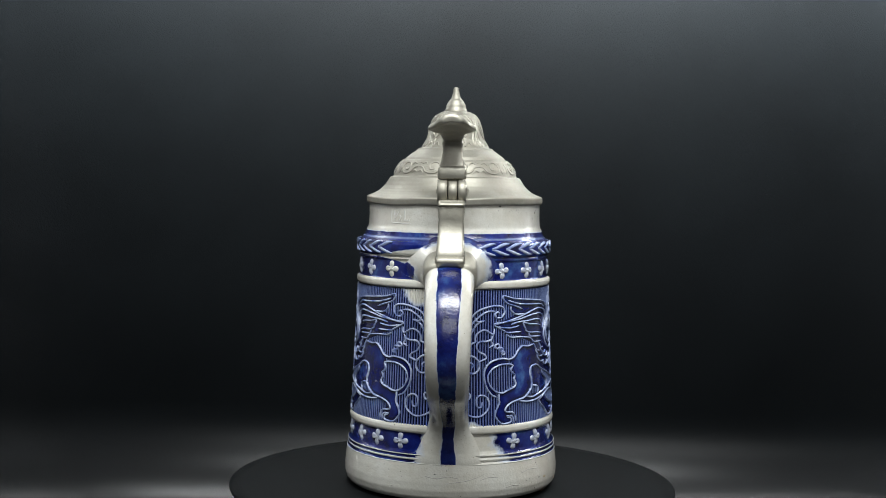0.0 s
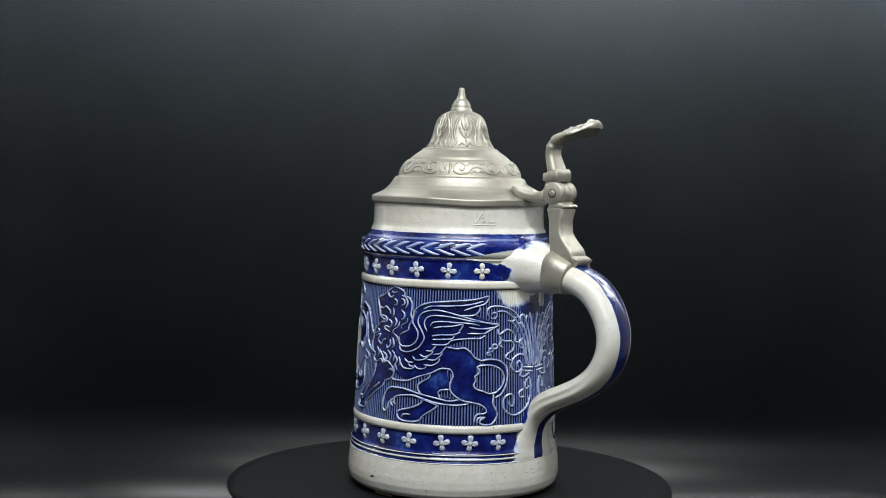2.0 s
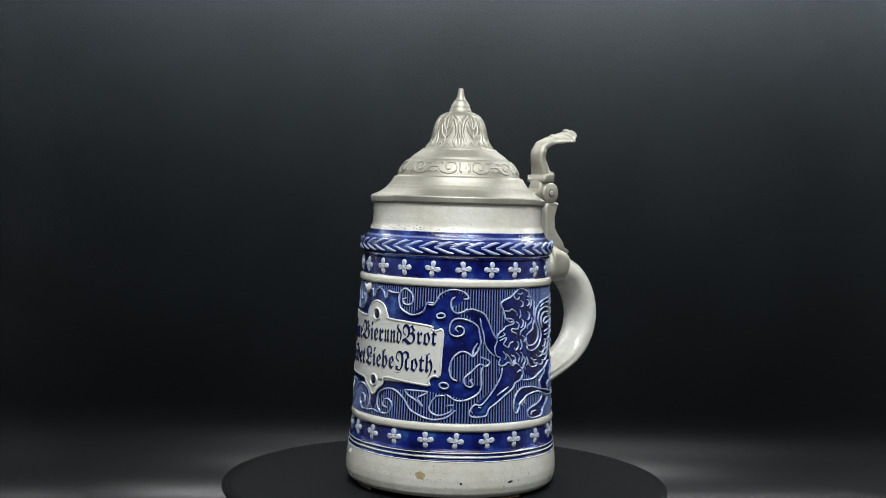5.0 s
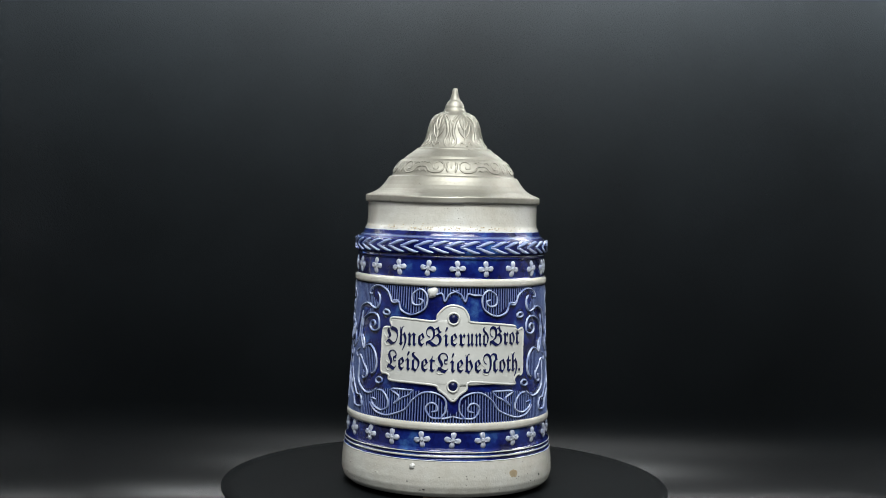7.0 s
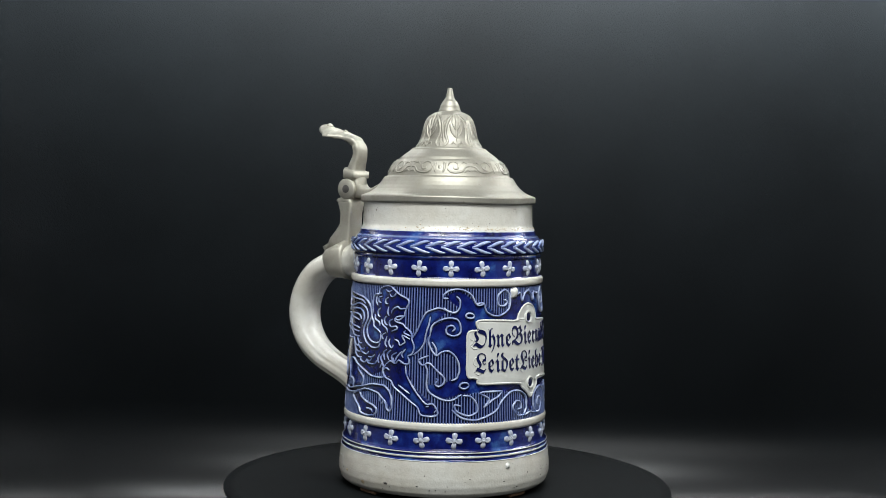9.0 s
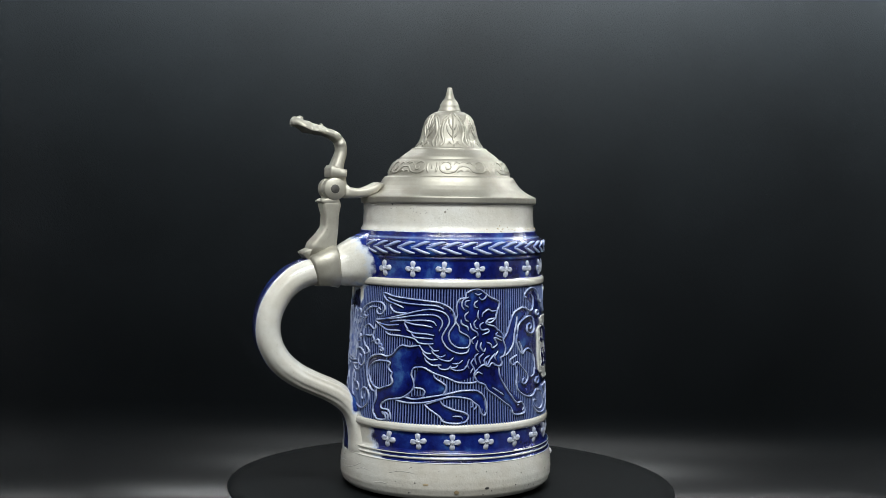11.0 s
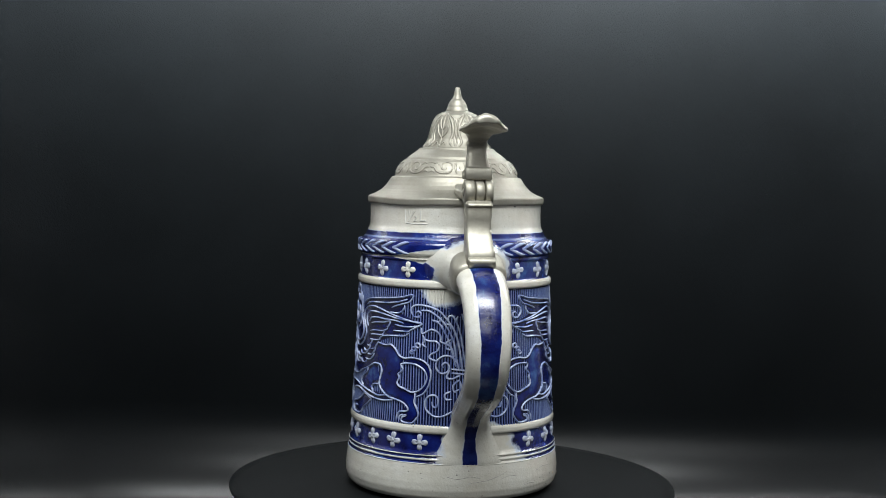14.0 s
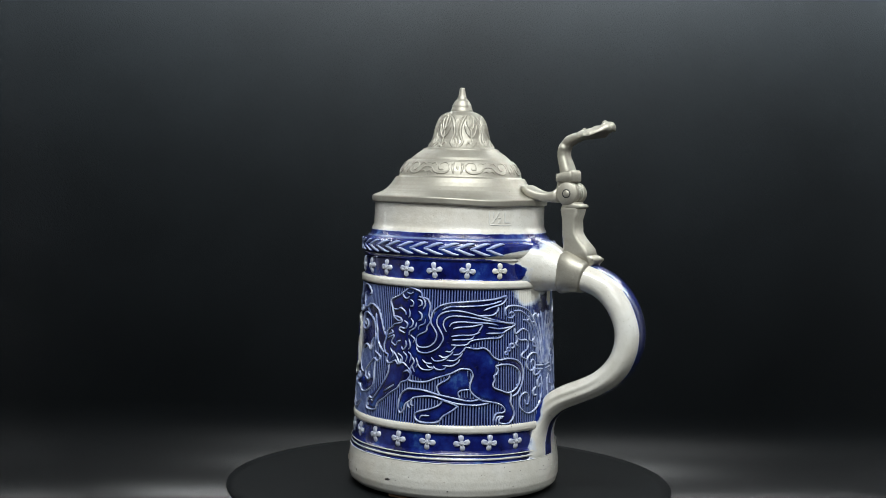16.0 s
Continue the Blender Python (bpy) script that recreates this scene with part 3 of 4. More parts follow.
def draw_lion_body(pen):
    pen.line((-59.5, 70.1), (-53.7, 69.4), (-49.6, 69.8), (-46.3, 68.2), (-43.6, 65.6), (-39.8, 64.3), (-35.3, 64.8), (-29.4, 64), (-25.6, 61.8), (-24.1, 58.3), (-25, 53.3), (-28.1, 49.2), (-31.7, 47.7))
    pen.line((-42.5, 61.6), (-38.6, 62.2), (-32.9, 61.9), (-28.1, 59.8), (-26.2, 56.7), (-27.5, 53), (-31.1, 50.2), (-35.1, 49.5), (-38.5, 50.5), (-42.9, 51.8), (-44, 53.5), (-42.9, 55.6), (-43.5, 57.3), (-41.9, 58.1), (-40.8, 59.7), (-42.5, 61.6))
    pen.line((-32.9, 49.9), (-32.8, 46.9), (-33.1, 45.2), (-31.1, 41.8), (-30.7, 39.2), (-33.9, 36), (-38.3, 35.8), (-40.5, 36.7), (-39.4, 38.8), (-37.3, 39.1))
    pen.line((-43.7, 36.4), (-43.2, 38.9), (-41.6, 40.5), (-37.8, 40.8), (-36.7, 42), (-38.4, 43.8), (-41.7, 45.1), (-45.9, 45.8), (-50.1, 46.5), (-54.2, 48.5), (-56.8, 51), (-56.9, 53.9), (-55.5, 57.3), (-56.6, 59.8), (-59.2, 60.5), (-62.8, 60.3), (-67.9, 58.2), (-75.2, 56.2), (-81.7, 54.1), (-90, 53.9), (-92, 54.8))
    pen.line((-42.1, 35.9), (-41.6, 38.4), (-39.5, 39.4))
    pen.line((-40.5, 36.1), (-39.9, 38.1), (-37.8, 38.5))
    pen.line((-68.1, 58), (-68.8, 56.1), (-72.4, 54.2), (-75, 52.4), (-74.4, 49.9), (-72.7, 48.4))
    pen.line((-97.6, 40.8), (-97.3, 45), (-95.3, 48.4), (-92.3, 50.2), (-89.8, 50.5), (-82.6, 50.3), (-73.8, 48.7), (-63.3, 47.1), (-57.2, 46.2), (-51.1, 47.1))
    pen.line((-77.5, 48.1), (-70.5, 46.4), (-63.3, 45), (-54.1, 44.4), (-46.4, 45.2))
    pen.line((-62.3, 47.5), (-63.4, 49.6), (-61.9, 50.9), (-57.4, 51.4))
    pen.line((-71.6, 46.3), (-73.6, 44.1), (-78.9, 42.1), (-84.4, 40.9), (-87.2, 39.3), (-85.9, 36.9), (-81.8, 36), (-76.4, 36.2), (-73.3, 37), (-71.3, 39.2), (-66.2, 42), (-63.2, 44.2))
    pen.line((-84.2, 37.5), (-83.1, 38.9), (-78.7, 39.2))
    pen.line((-105.3, 60.5), (-106.1, 56.3), (-109.2, 51.9), (-113.3, 47.4), (-117.7, 43.7), (-121.3, 43.8), (-123.6, 41.5), (-124.1, 39.3), (-121.5, 38.3), (-115.1, 38.8), (-113, 42), (-108.8, 44.4), (-103.6, 47.6), (-98.5, 50.4), (-96.5, 52.9), (-92.5, 54.3), (-90.5, 57.7), (-92.7, 60.2))
    pen.line((-108.4, 47.8), (-101.1, 51.5))
    pen.line((-95.2, 57.6), (-92.6, 58.5), (-90.5, 56.9))
    pen.line((-109.9, 65.3), (-113.4, 67.6), (-115.9, 70.8), (-116.8, 75), (-118.3, 79.1), (-119.1, 82.5))
    pen.line((-109.2, 72.9), (-111.6, 76.1), (-114.2, 81), (-116.8, 84.3), (-120.6, 85.7), (-123.8, 86.4), (-127.1, 85.8))
    pen.line((-97.6, 40.8), (-96, 39.2), (-94, 40.9), (-93.1, 43.4), (-90.1, 45.2), (-87.1, 46.9), (-77.9, 47.8), (-70.3, 46), (-63.5, 44.1))
    pen.line((-91.1, 45.2), (-91.6, 43.1), (-90, 41.9))
    pen.line((-89.1, 45.6), (-89.6, 43.5), (-88, 43.1))
    pen.line((-119.4, 42.7), (-117.6, 42.4))
    pen.line((-123.6, 41.5), (-122.2, 39.9))


def draw_lion_head(pen):
    pen.line((-94, 95.3), (-97.1, 93.5), (-100.3, 91.7), (-105.6, 89.8), (-106.1, 88.1), (-104.9, 86.1), (-103.7, 83.2), (-103.6, 82.4), (-100.3, 80.4), (-97.7, 80.9), (-98.1, 79.7), (-102.9, 78.6), (-104.5, 77.3), (-107.1, 75.9), (-108.7, 73.8), (-108.6, 72.1), (-110.1, 68.7), (-108.8, 65.4), (-106.5, 64.6), (-107.5, 62.1), (-105.3, 60.5))
    pen.line((-104.3, 85.7), (-101.1, 85.4), (-99, 86.3), (-95.7, 84.7), (-95.1, 83.1))
    pen.line((-103.6, 82.4), (-98.8, 81.7), (-97.6, 80.5))
    pen.line((-94, 95.3), (-90.8, 95.3), (-86, 93.7), (-85.4, 91.7), (-82.1, 90.9), (-80.4, 88), (-80.9, 83.8), (-79.9, 81.3), (-81.8, 78.7), (-82.3, 76.7), (-86.4, 74.9), (-88, 73.7))
    pen.line((-98.2, 93.4), (-97, 91.4), (-94.9, 90.6), (-93.3, 91.9))
    pen.line((-95, 93.5), (-92.8, 92.8), (-90.7, 93.6))
    pen.line((-92.7, 90.3), (-90.6, 89.1), (-91, 87.4), (-92.6, 87.3))
    pen.line((-88, 90.4), (-85.8, 90), (-85.3, 88.3), (-87.3, 87.4))
    pen.line((-87.5, 92), (-84.3, 90.8), (-83.3, 88.3), (-84.7, 86.2))
    pen.line((-93.1, 86.1), (-92.5, 83.6), (-93.5, 81.9))
    pen.line((-91.9, 81.9), (-90.3, 80.3), (-91.2, 78.2), (-92.8, 77.7))
    pen.line((-96.1, 80.6), (-93.9, 79.4), (-94.9, 77.2), (-98.6, 77.5), (-99.1, 76.3), (-95.3, 75.1))
    pen.line((-87.3, 85.4), (-85.1, 83.7), (-85.6, 81.6), (-87.2, 81.2))
    pen.line((-82.9, 82.1), (-83.4, 80), (-86.5, 78.7), (-87, 77))
    pen.line((-88.2, 80.3), (-89.1, 77.8), (-92.2, 76.1), (-92.7, 74.4))
    pen.line((-108.1, 73.4), (-103.8, 74.8), (-104.9, 76))
    pen.line((-107.5, 72.1), (-102.7, 73.6), (-104.7, 70.6))
    pen.line((-104.7, 70.6), (-101.4, 69.1), (-100.4, 70.8), (-97.8, 71.7))
    pen.line((-97.2, 69.2), (-96.1, 67.6), (-94.1, 69.7), (-94.7, 71.8))
    pen.line((-92.6, 72.7), (-91.5, 69.4), (-93, 67.7))
    pen.line((-91.6, 74.4), (-89, 72.8), (-90, 71.1))
    pen.line((-105.1, 67.7), (-102.8, 65.2), (-103.8, 63.5))
    pen.line((-108, 62), (-106.4, 60.9), (-102.1, 61.5))
    pen.line((-102.9, 66.5), (-100.1, 64.1), (-97.9, 61.3), (-97.5, 63.4))
    pen.line((-99.7, 65.8), (-96.5, 64.2), (-96.9, 61.7))
    pen.line((-96, 66.8), (-93.4, 64.8), (-94.3, 62.2))
    pen.line((-92.9, 66.9), (-90.8, 65.2), (-91.7, 61.9))
    pen.line((-90.3, 64.8), (-88.7, 62.8), (-90.1, 60.7), (-91.1, 58.5))
    pen.line((-87.7, 64.5), (-86.6, 62), (-87.5, 60.3))
    pen.line((-105.3, 60.5), (-101.1, 62.4), (-98.9, 60.8), (-95.8, 61.8), (-92.7, 60.2))


def draw_plant(pen):
    pen.line((-34.9, 83.1), (-36.7, 85.2), (-36.1, 87.3), (-33.2, 88.3), (-27, 88), (-20.2, 86.1), (-15.8, 82.5), (-11.9, 78.1), (-9.4, 72.8), (-7.7, 65.8), (-6.9, 60.6))
    pen.line((-34.9, 83.1), (-31.9, 83), (-30.7, 84.7), (-32.5, 85.6), (-33.7, 84.8))
    pen.line((-30.7, 86), (-25.7, 85.8), (-20.2, 83.1), (-15.8, 79.1), (-11.9, 72.9), (-10.3, 66), (-8.7, 60.7))
    pen.line((-24.3, 82), (-20.2, 80.6), (-17.4, 77.5), (-13.6, 71.3), (-10.4, 61.7))
    pen.line((-24.3, 82), (-20.2, 81.4), (-18.8, 83.5))
    pen.line((-30.1, 78.4), (-29.4, 75.8), (-24.3, 77.8), (-20.2, 76.3), (-18.8, 74.1), (-18.8, 72.5), (-13.6, 70.5), (-11.2, 66))
    pen.line((-28.8, 73.7), (-25.6, 72.7), (-21.6, 72.6), (-19.6, 70.8), (-21, 68.3), (-24.3, 66.8), (-25, 65.1), (-20.3, 63.6))
    pen.line((-29.4, 75.4), (-28.2, 72.8), (-29.4, 71.2), (-26.9, 69.8))
    pen.line((-8.6, 60.4), (-10, 64), (-13.4, 66.2), (-17.4, 66.2), (-20.8, 64), (-21.2, 60.8), (-18.4, 58.6), (-15, 59.3), (-14, 61.8), (-15.8, 63.4), (-17.8, 62.4), (-17.2, 61.0))
    pen.line((-5, 61), (-6.4, 69), (-8.4, 77), (-12, 83.6), (-14.8, 83.6), (-14.6, 81.2))
    pen.line((-4.4, 61), (-4.6, 71), (-5.4, 79), (-7.4, 85.2))
    pen.line((-16.5, 80.4), (-14.2, 80.2), (-13.4, 78.2))
    pen.line((-9.2, 79.6), (-10.6, 81.6), (-9.6, 84.0))
    pen.line((-13.2, 73.6), (-15.8, 72.2), (-15.6, 69.6), (-12.4, 69.0))
    pen.line((-8, 56), (-11.4, 53.6), (-11.0, 50.6), (-8.4, 51.8))
    pen.line((-12.9, 60.6), (-4, 59.9))
    pen.line((-12.9, 58.9), (-5, 58.3))
    pen.line((-13.7, 60.2), (-15.2, 56.9), (-12.1, 56.3), (-7.8, 58.1))
    pen.line((-7.9, 55.5), (-7, 50.3), (-9.8, 43.6), (-16.1, 39.9), (-21.7, 39.5), (-26.2, 42.4), (-26.9, 45.8), (-25, 48.2), (-21.7, 48.8), (-19.7, 47), (-20.4, 43.7), (-22.4, 43.8), (-23, 46))
    pen.line((-13, 50.8), (-16.1, 49.3), (-15.3, 47.1), (-12.2, 47.3))
    pen.line((-30.6, 70.4), (-31, 69.7), (-32.1, 69.4), (-33.1, 69.8), (-33.5, 70.5), (-33.1, 71.2), (-32.1, 71.4), (-31.1, 71.1), closed=True)
    pen.line((-33.2, 68.8), (-33.6, 68.2), (-34.4, 68), (-35.2, 68.2), (-35.6, 68.8), (-35.2, 69.4), (-34.4, 69.7), (-33.6, 69.4), closed=True)
    pen.line((-34.7, 67.1), (-35, 66.7), (-35.6, 66.5), (-36.3, 66.7), (-36.6, 67.2), (-36.3, 67.7), (-35.7, 67.8), (-35, 67.6), closed=True)


def draw_scrolls(pen):
    pen.line((-119.2, 74.8), (-120, 78.2), (-123.4, 80.5), (-128.9, 82), (-134, 81.5), (-136.1, 78.7), (-135.8, 75.3), (-131.8, 74.1), (-128.3, 75.5), (-128.6, 78), (-131.5, 78.7), (-132.9, 77.3), (-131.3, 76.1))
    pen.line((-119.2, 74.8), (-118.3, 71.5), (-119.9, 68), (-122.9, 65.3), (-125.6, 66.8), (-129.7, 67.3), (-133.9, 64.4), (-135.7, 59.9), (-134.5, 55.7), (-131.4, 54.3))
    pen.line((-118.5, 65.2), (-113.1, 63), (-115.3, 60.8), (-118.9, 61.8), (-123.6, 58.4), (-127.3, 55.6), (-127.1, 53), (-124.4, 51.6), (-122.5, 52.6), (-124, 54.6), (-122.7, 55.1))
    pen.line((-116.5, 61.5), (-118, 58), (-117.7, 52.1), (-119.8, 48.6), (-126.5, 45.8), (-132, 45.7), (-136.9, 48.2))
    pen.line((-122.9, 65.3), (-122.5, 68.3), (-120.2, 71.4))
    pen.line((-149.9, 88.1), (-145.5, 88), (-142.1, 92.5), (-135.4, 94.9), (-129.3, 94.1), (-126.3, 92.2), (-126.2, 90.9), (-129, 90.8))
    pen.line((-133.5, 91.8), (-135.7, 89.9), (-135.4, 86.5), (-132.8, 84.5), (-128.5, 85.3), (-126.5, 86.7))
    pen.line((-137.6, 47.7), (-141.9, 47.2), (-145.3, 44.2), (-145.8, 40.6), (-140.8, 38.7), (-134.5, 40.7), (-133.3, 43.4), (-137.1, 43))
    pen.line((-139.2, 83.2), (-139.7, 82.4), (-141.3, 82), (-143.1, 82.1), (-143.9, 82.9), (-143.3, 83.7), (-141.6, 84.2), (-139.9, 84), closed=True)
    pen.line((-135.9, 51.9), (-136.7, 51), (-138.6, 50.7), (-140.4, 51.3), (-141, 52.2), (-140.3, 53.1), (-138.6, 53.4), (-136.7, 52.9), closed=True)
    pen.line((-185.3, 94.3), (-180.3, 92.4), (-177.8, 89.3), (-176.2, 92.7), (-172.9, 92.2), (-167.8, 92.2))
    pen.line((-162.4, 90.2), (-165.1, 89.3), (-163.3, 87.3), (-159.1, 87.9), (-158.8, 91.8), (-163.4, 94.4), (-166.9, 92.5), (-167.7, 89.3), (-165.9, 85.4), (-158.7, 82.8), (-151.9, 84.6), (-149.8, 88.4), (-145.4, 88.6))
    pen.line((-183.5, 38.1), (-177.5, 37.3), (-179.9, 40.7), (-179.2, 45.8), (-173.7, 48.4), (-167.2, 48.3), (-161.2, 44.9), (-156.6, 40.2), (-146.8, 37), (-140.6, 37), (-135.8, 38.4), (-131.6, 41.5))
    pen.line((-177.5, 37.3), (-171.9, 37.5), (-168.7, 41.3), (-171.2, 43.9), (-174.4, 43.3), (-175.2, 40.7), (-172, 40))
    pen.line((-161.2, 49.1), (-147.8, 48.8), (-152.9, 45.8), (-149.9, 42.4), (-154.8, 45.3), (-158.5, 46.7), (-161.2, 49.1))


def inside(th, z, *points, mirrored=True):
    """Which of the places lie in an outline, on either side of the handle's axis."""
    p = np.array(points)
    hit = np.zeros(th.shape, bool)
    for flip in ((False, True) if mirrored else (False,)):
        x = 2 * AXIS - p[:, 0] if flip else p[:, 0]
        y = p[:, 1]
        base = x.mean()
        t = (th - base + 180.0) % 360.0 - 180.0 + base
        cross = np.zeros(th.shape, bool)
        for x0, y0, x1, y1 in zip(x, y, np.roll(x, -1), np.roll(y, -1)):
            if y0 != y1:
                cross ^= ((y0 > z) != (y1 > z)) & (t < (x1 - x0) * (z - y0) / (y1 - y0) + x0)
        hit |= cross
    return hit


def smooth_ground(th, z):
    """The parts of the frieze without hatching: the figures and the field round the plaque."""
    lion = inside(th, z, (-94, 95.3), (-100.3, 91.7), (-106.1, 89), (-103.6, 82.4), (-104.5, 77.3), (-108.7, 73.8), (-111.6, 76.1), (-115.5, 83.5), (-123.8, 86.4), (-128.5, 84.8), (-120.1, 79), (-116.5, 70.8), (-109.9, 64.9), (-105.8, 60.5), (-109.2, 51.9), (-121.3, 43.8), (-124.1, 39.3), (-115.1, 38.8), (-108.8, 44.4), (-96.5, 51.7), (-90.5, 56.9), (-81.7, 54.1), (-67.9, 58.2), (-59.2, 60.5), (-55.5, 57.3), (-56.9, 52.2), (-54.2, 48.5), (-45.9, 45.8), (-37.9, 43.3), (-43.7, 36.4), (-33.9, 35.6), (-30.7, 40.1), (-33.1, 45.2), (-32.9, 49.4), (-42.9, 51.8), (-42.5, 61.4), (-39.8, 64.3), (-43.6, 65.6), (-49.6, 69.8), (-58.9, 70.1), (-47.5, 74), (-37.7, 76), (-30.1, 80.1), (-44.5, 84.4), (-35.8, 91.9), (-61.7, 90.1), (-75.6, 87.6), (-79.7, 81.1), (-79.8, 82.9), (-80.4, 88), (-86, 93.7))
    legs = inside(th, z, (-97.1, 40.8), (-95.3, 48.4), (-89.8, 50.5), (-82.6, 50.3), (-73.8, 48.7), (-51.1, 47.1), (-46.4, 45.2), (-63.2, 44.2), (-71.3, 39.2), (-76.4, 36.2), (-85.9, 36.9), (-87.2, 39.3), (-73.6, 44.1), (-71.6, 46.3), (-86.1, 46.9), (-93.1, 43.4))
    thigh = inside(th, z, (-75, 52.4), (-68.1, 58), (-59.2, 60.4), (-56.9, 51.4), (-62.4, 50.5), (-63.4, 47.5), (-72.7, 48.4))
    tail = inside(th, z, (-39.8, 64.3), (-35.3, 64.8), (-29.4, 64), (-25.6, 61.8), (-24.1, 58.3), (-25, 53.3), (-28.1, 49.2), (-31.7, 47.7), (-31.1, 50.2), (-27.5, 53), (-26.2, 56.7), (-28.1, 59.8), (-32.9, 61.9), (-38.6, 62.2))
    field = inside(th, z, (-185.3, 94.3), (-177.8, 89.3), (-176.2, 92.7), (-167.8, 92.2), (-165.9, 85.4), (-158.7, 82.8), (-149.8, 88.4), (-145.4, 88.6), (-145.5, 88.4), (-135.4, 94.9), (-126.2, 91.3), (-135.4, 86.5), (-128.9, 82), (-120, 78.2), (-118.3, 71.5), (-122.9, 65.3), (-125.6, 66.8), (-133.9, 64.4), (-135.7, 59.9), (-134.5, 55.7), (-127.1, 53), (-117.7, 52.1), (-119.8, 48.6), (-126.5, 45.8), (-137.7, 48.1), (-147.8, 48.8), (-161.2, 49.1), (-167.2, 48.3), (-173.7, 48.4), (-179.1, 42.6), (-183.5, 38.1))
    return lion | legs | thigh | tail, field


class Tracer(Pen):
    """Notes where the raised lines run, on both sides, for the dark glaze and crease shade painted beside them."""

    def line(self, *points, closed=False, width=None, mirror=None):
        scale = math.radians(1) * 46.0
        p = smooth_line([(a * scale, z) for a, z in points], 0.3, closed)
        th = p[:, 0] / scale
        self.verts.append(np.concatenate([np.stack([th, p[:, 1]], -1), np.stack([2 * AXIS - th, p[:, 1]], -1)]))


def line_shade(shape, zs):
    """1 beside the raised lines, falling to 0 about a millimetre away."""
    tracer = Tracer(None)
    for draw in (draw_wing, draw_lion_body, draw_lion_head, draw_plant, draw_scrolls):
        draw(tracer)
    spots = np.vstack(tracer.verts)
    col = np.round((spots[:, 0] % 360.0) / 0.2).astype(int) % shape[1]
    row = np.clip(np.round((spots[:, 1] - zs[0]) / (zs[1] - zs[0])).astype(int), 0, shape[0] - 1)
    near = np.zeros(shape)
    near[row, col] = 1.0
    for i in range(5):
        grown = np.maximum(np.roll(near, 1, 1), np.roll(near, -1, 1))
        if i % 2 == 0:
            grown = np.maximum(grown, np.maximum(np.vstack([near[1:], near[-1:]]), np.vstack([near[:1], near[:-1]])))
        near = np.maximum(near, grown * 0.88)
    return near


def frieze(stein):
    """The blue ground of the frieze, with fine upright ridges between the figures."""
    th = np.arange(0, 360, 0.2)
    zs = np.linspace(34.7, 95.4, 124)
    tt, zz = np.meshgrid(th, zs)
    figure, field = smooth_ground(tt, zz)
    under_root = (np.abs(ring_offset(tt, -5.0)) < 10 + 2 * wobble(tt, zz, 2)) & (zz > 85 + 2 * wobble(tt, zz, 5))
    plain = figure | field | under_root
    wave = 0.5 + 0.5 * np.cos(np.radians(tt * 222 + 25 * np.sin(zz * 0.11)))
    hatch = np.where(plain, 0.0, wave ** 1.5)
    lift = np.where(figure, 0.45, np.where(field, 0.15, 0.0))
    for _ in range(2):
        lift = (lift + np.roll(lift, 1, 1) + np.roll(lift, -1, 1) + np.vstack([lift[1:], lift[-1:]]) + np.vstack([lift[:1], lift[:-1]])) / 5
    r = frieze_radius(zz) + 0.65 * hatch + lift - 0.25
    attrs = glazed(tt, zz)
    attrs["high"] = np.clip((hatch - 0.3) * 1.6, 0, 1.0)
    # hatch grooves darkened: pooled cobalt together with groove shade put into the colour
    attrs["pool_shade"] = np.where(plain, 0.0, np.clip(1.35 - 2.6 * hatch, 0, 1.0))
    attrs["pool_shade"] = np.where(under_root, 0.5, attrs["pool_shade"])
    # crease shade along the raised lines, painted in with the cobalt lying there
    attrs["pool_shade"] = np.maximum(attrs["pool_shade"], np.clip(line_shade(tt.shape, zs) * 1.6 - 0.45, 0, 0.95))
    return part("frieze", grid_mesh("frieze", around(tt, r, zz), attrs=attrs), STONEWARE, stein, "cobalt blue relief frieze with upright hatching")


def plaque_outline():
    return [(-221.2, 80.7), (-207.1, 80.7), (-194.5, 80.4), (-193, 83.2), (-189.1, 86.5), (-184.3, 87.6), (-178.5, 86.1), (-175.7, 82.2), (-174.7, 80.3), (-162.3, 79.5), (-147, 78.2), (-146.2, 76.9), (-143.9, 76.2), (-140, 76.4), (-140.4, 66.6), (-141, 56.8), (-144, 56.3), (-146.3, 55.2), (-147.2, 53.5), (-147.2, 52), (-162.1, 53), (-174.6, 53.5), (-176.5, 50.3), (-180, 48), (-183.7, 45.1), (-187.8, 47.9), (-191.5, 50.1), (-193.5, 51.9), (-206.5, 52.6), (-220.5, 52.9), (-221.2, 54.8), (-223.3, 55.6), (-227, 56.6), (-227.2, 65.4), (-227.1, 74.5), (-225, 76.3), (-220.9, 76.8)]


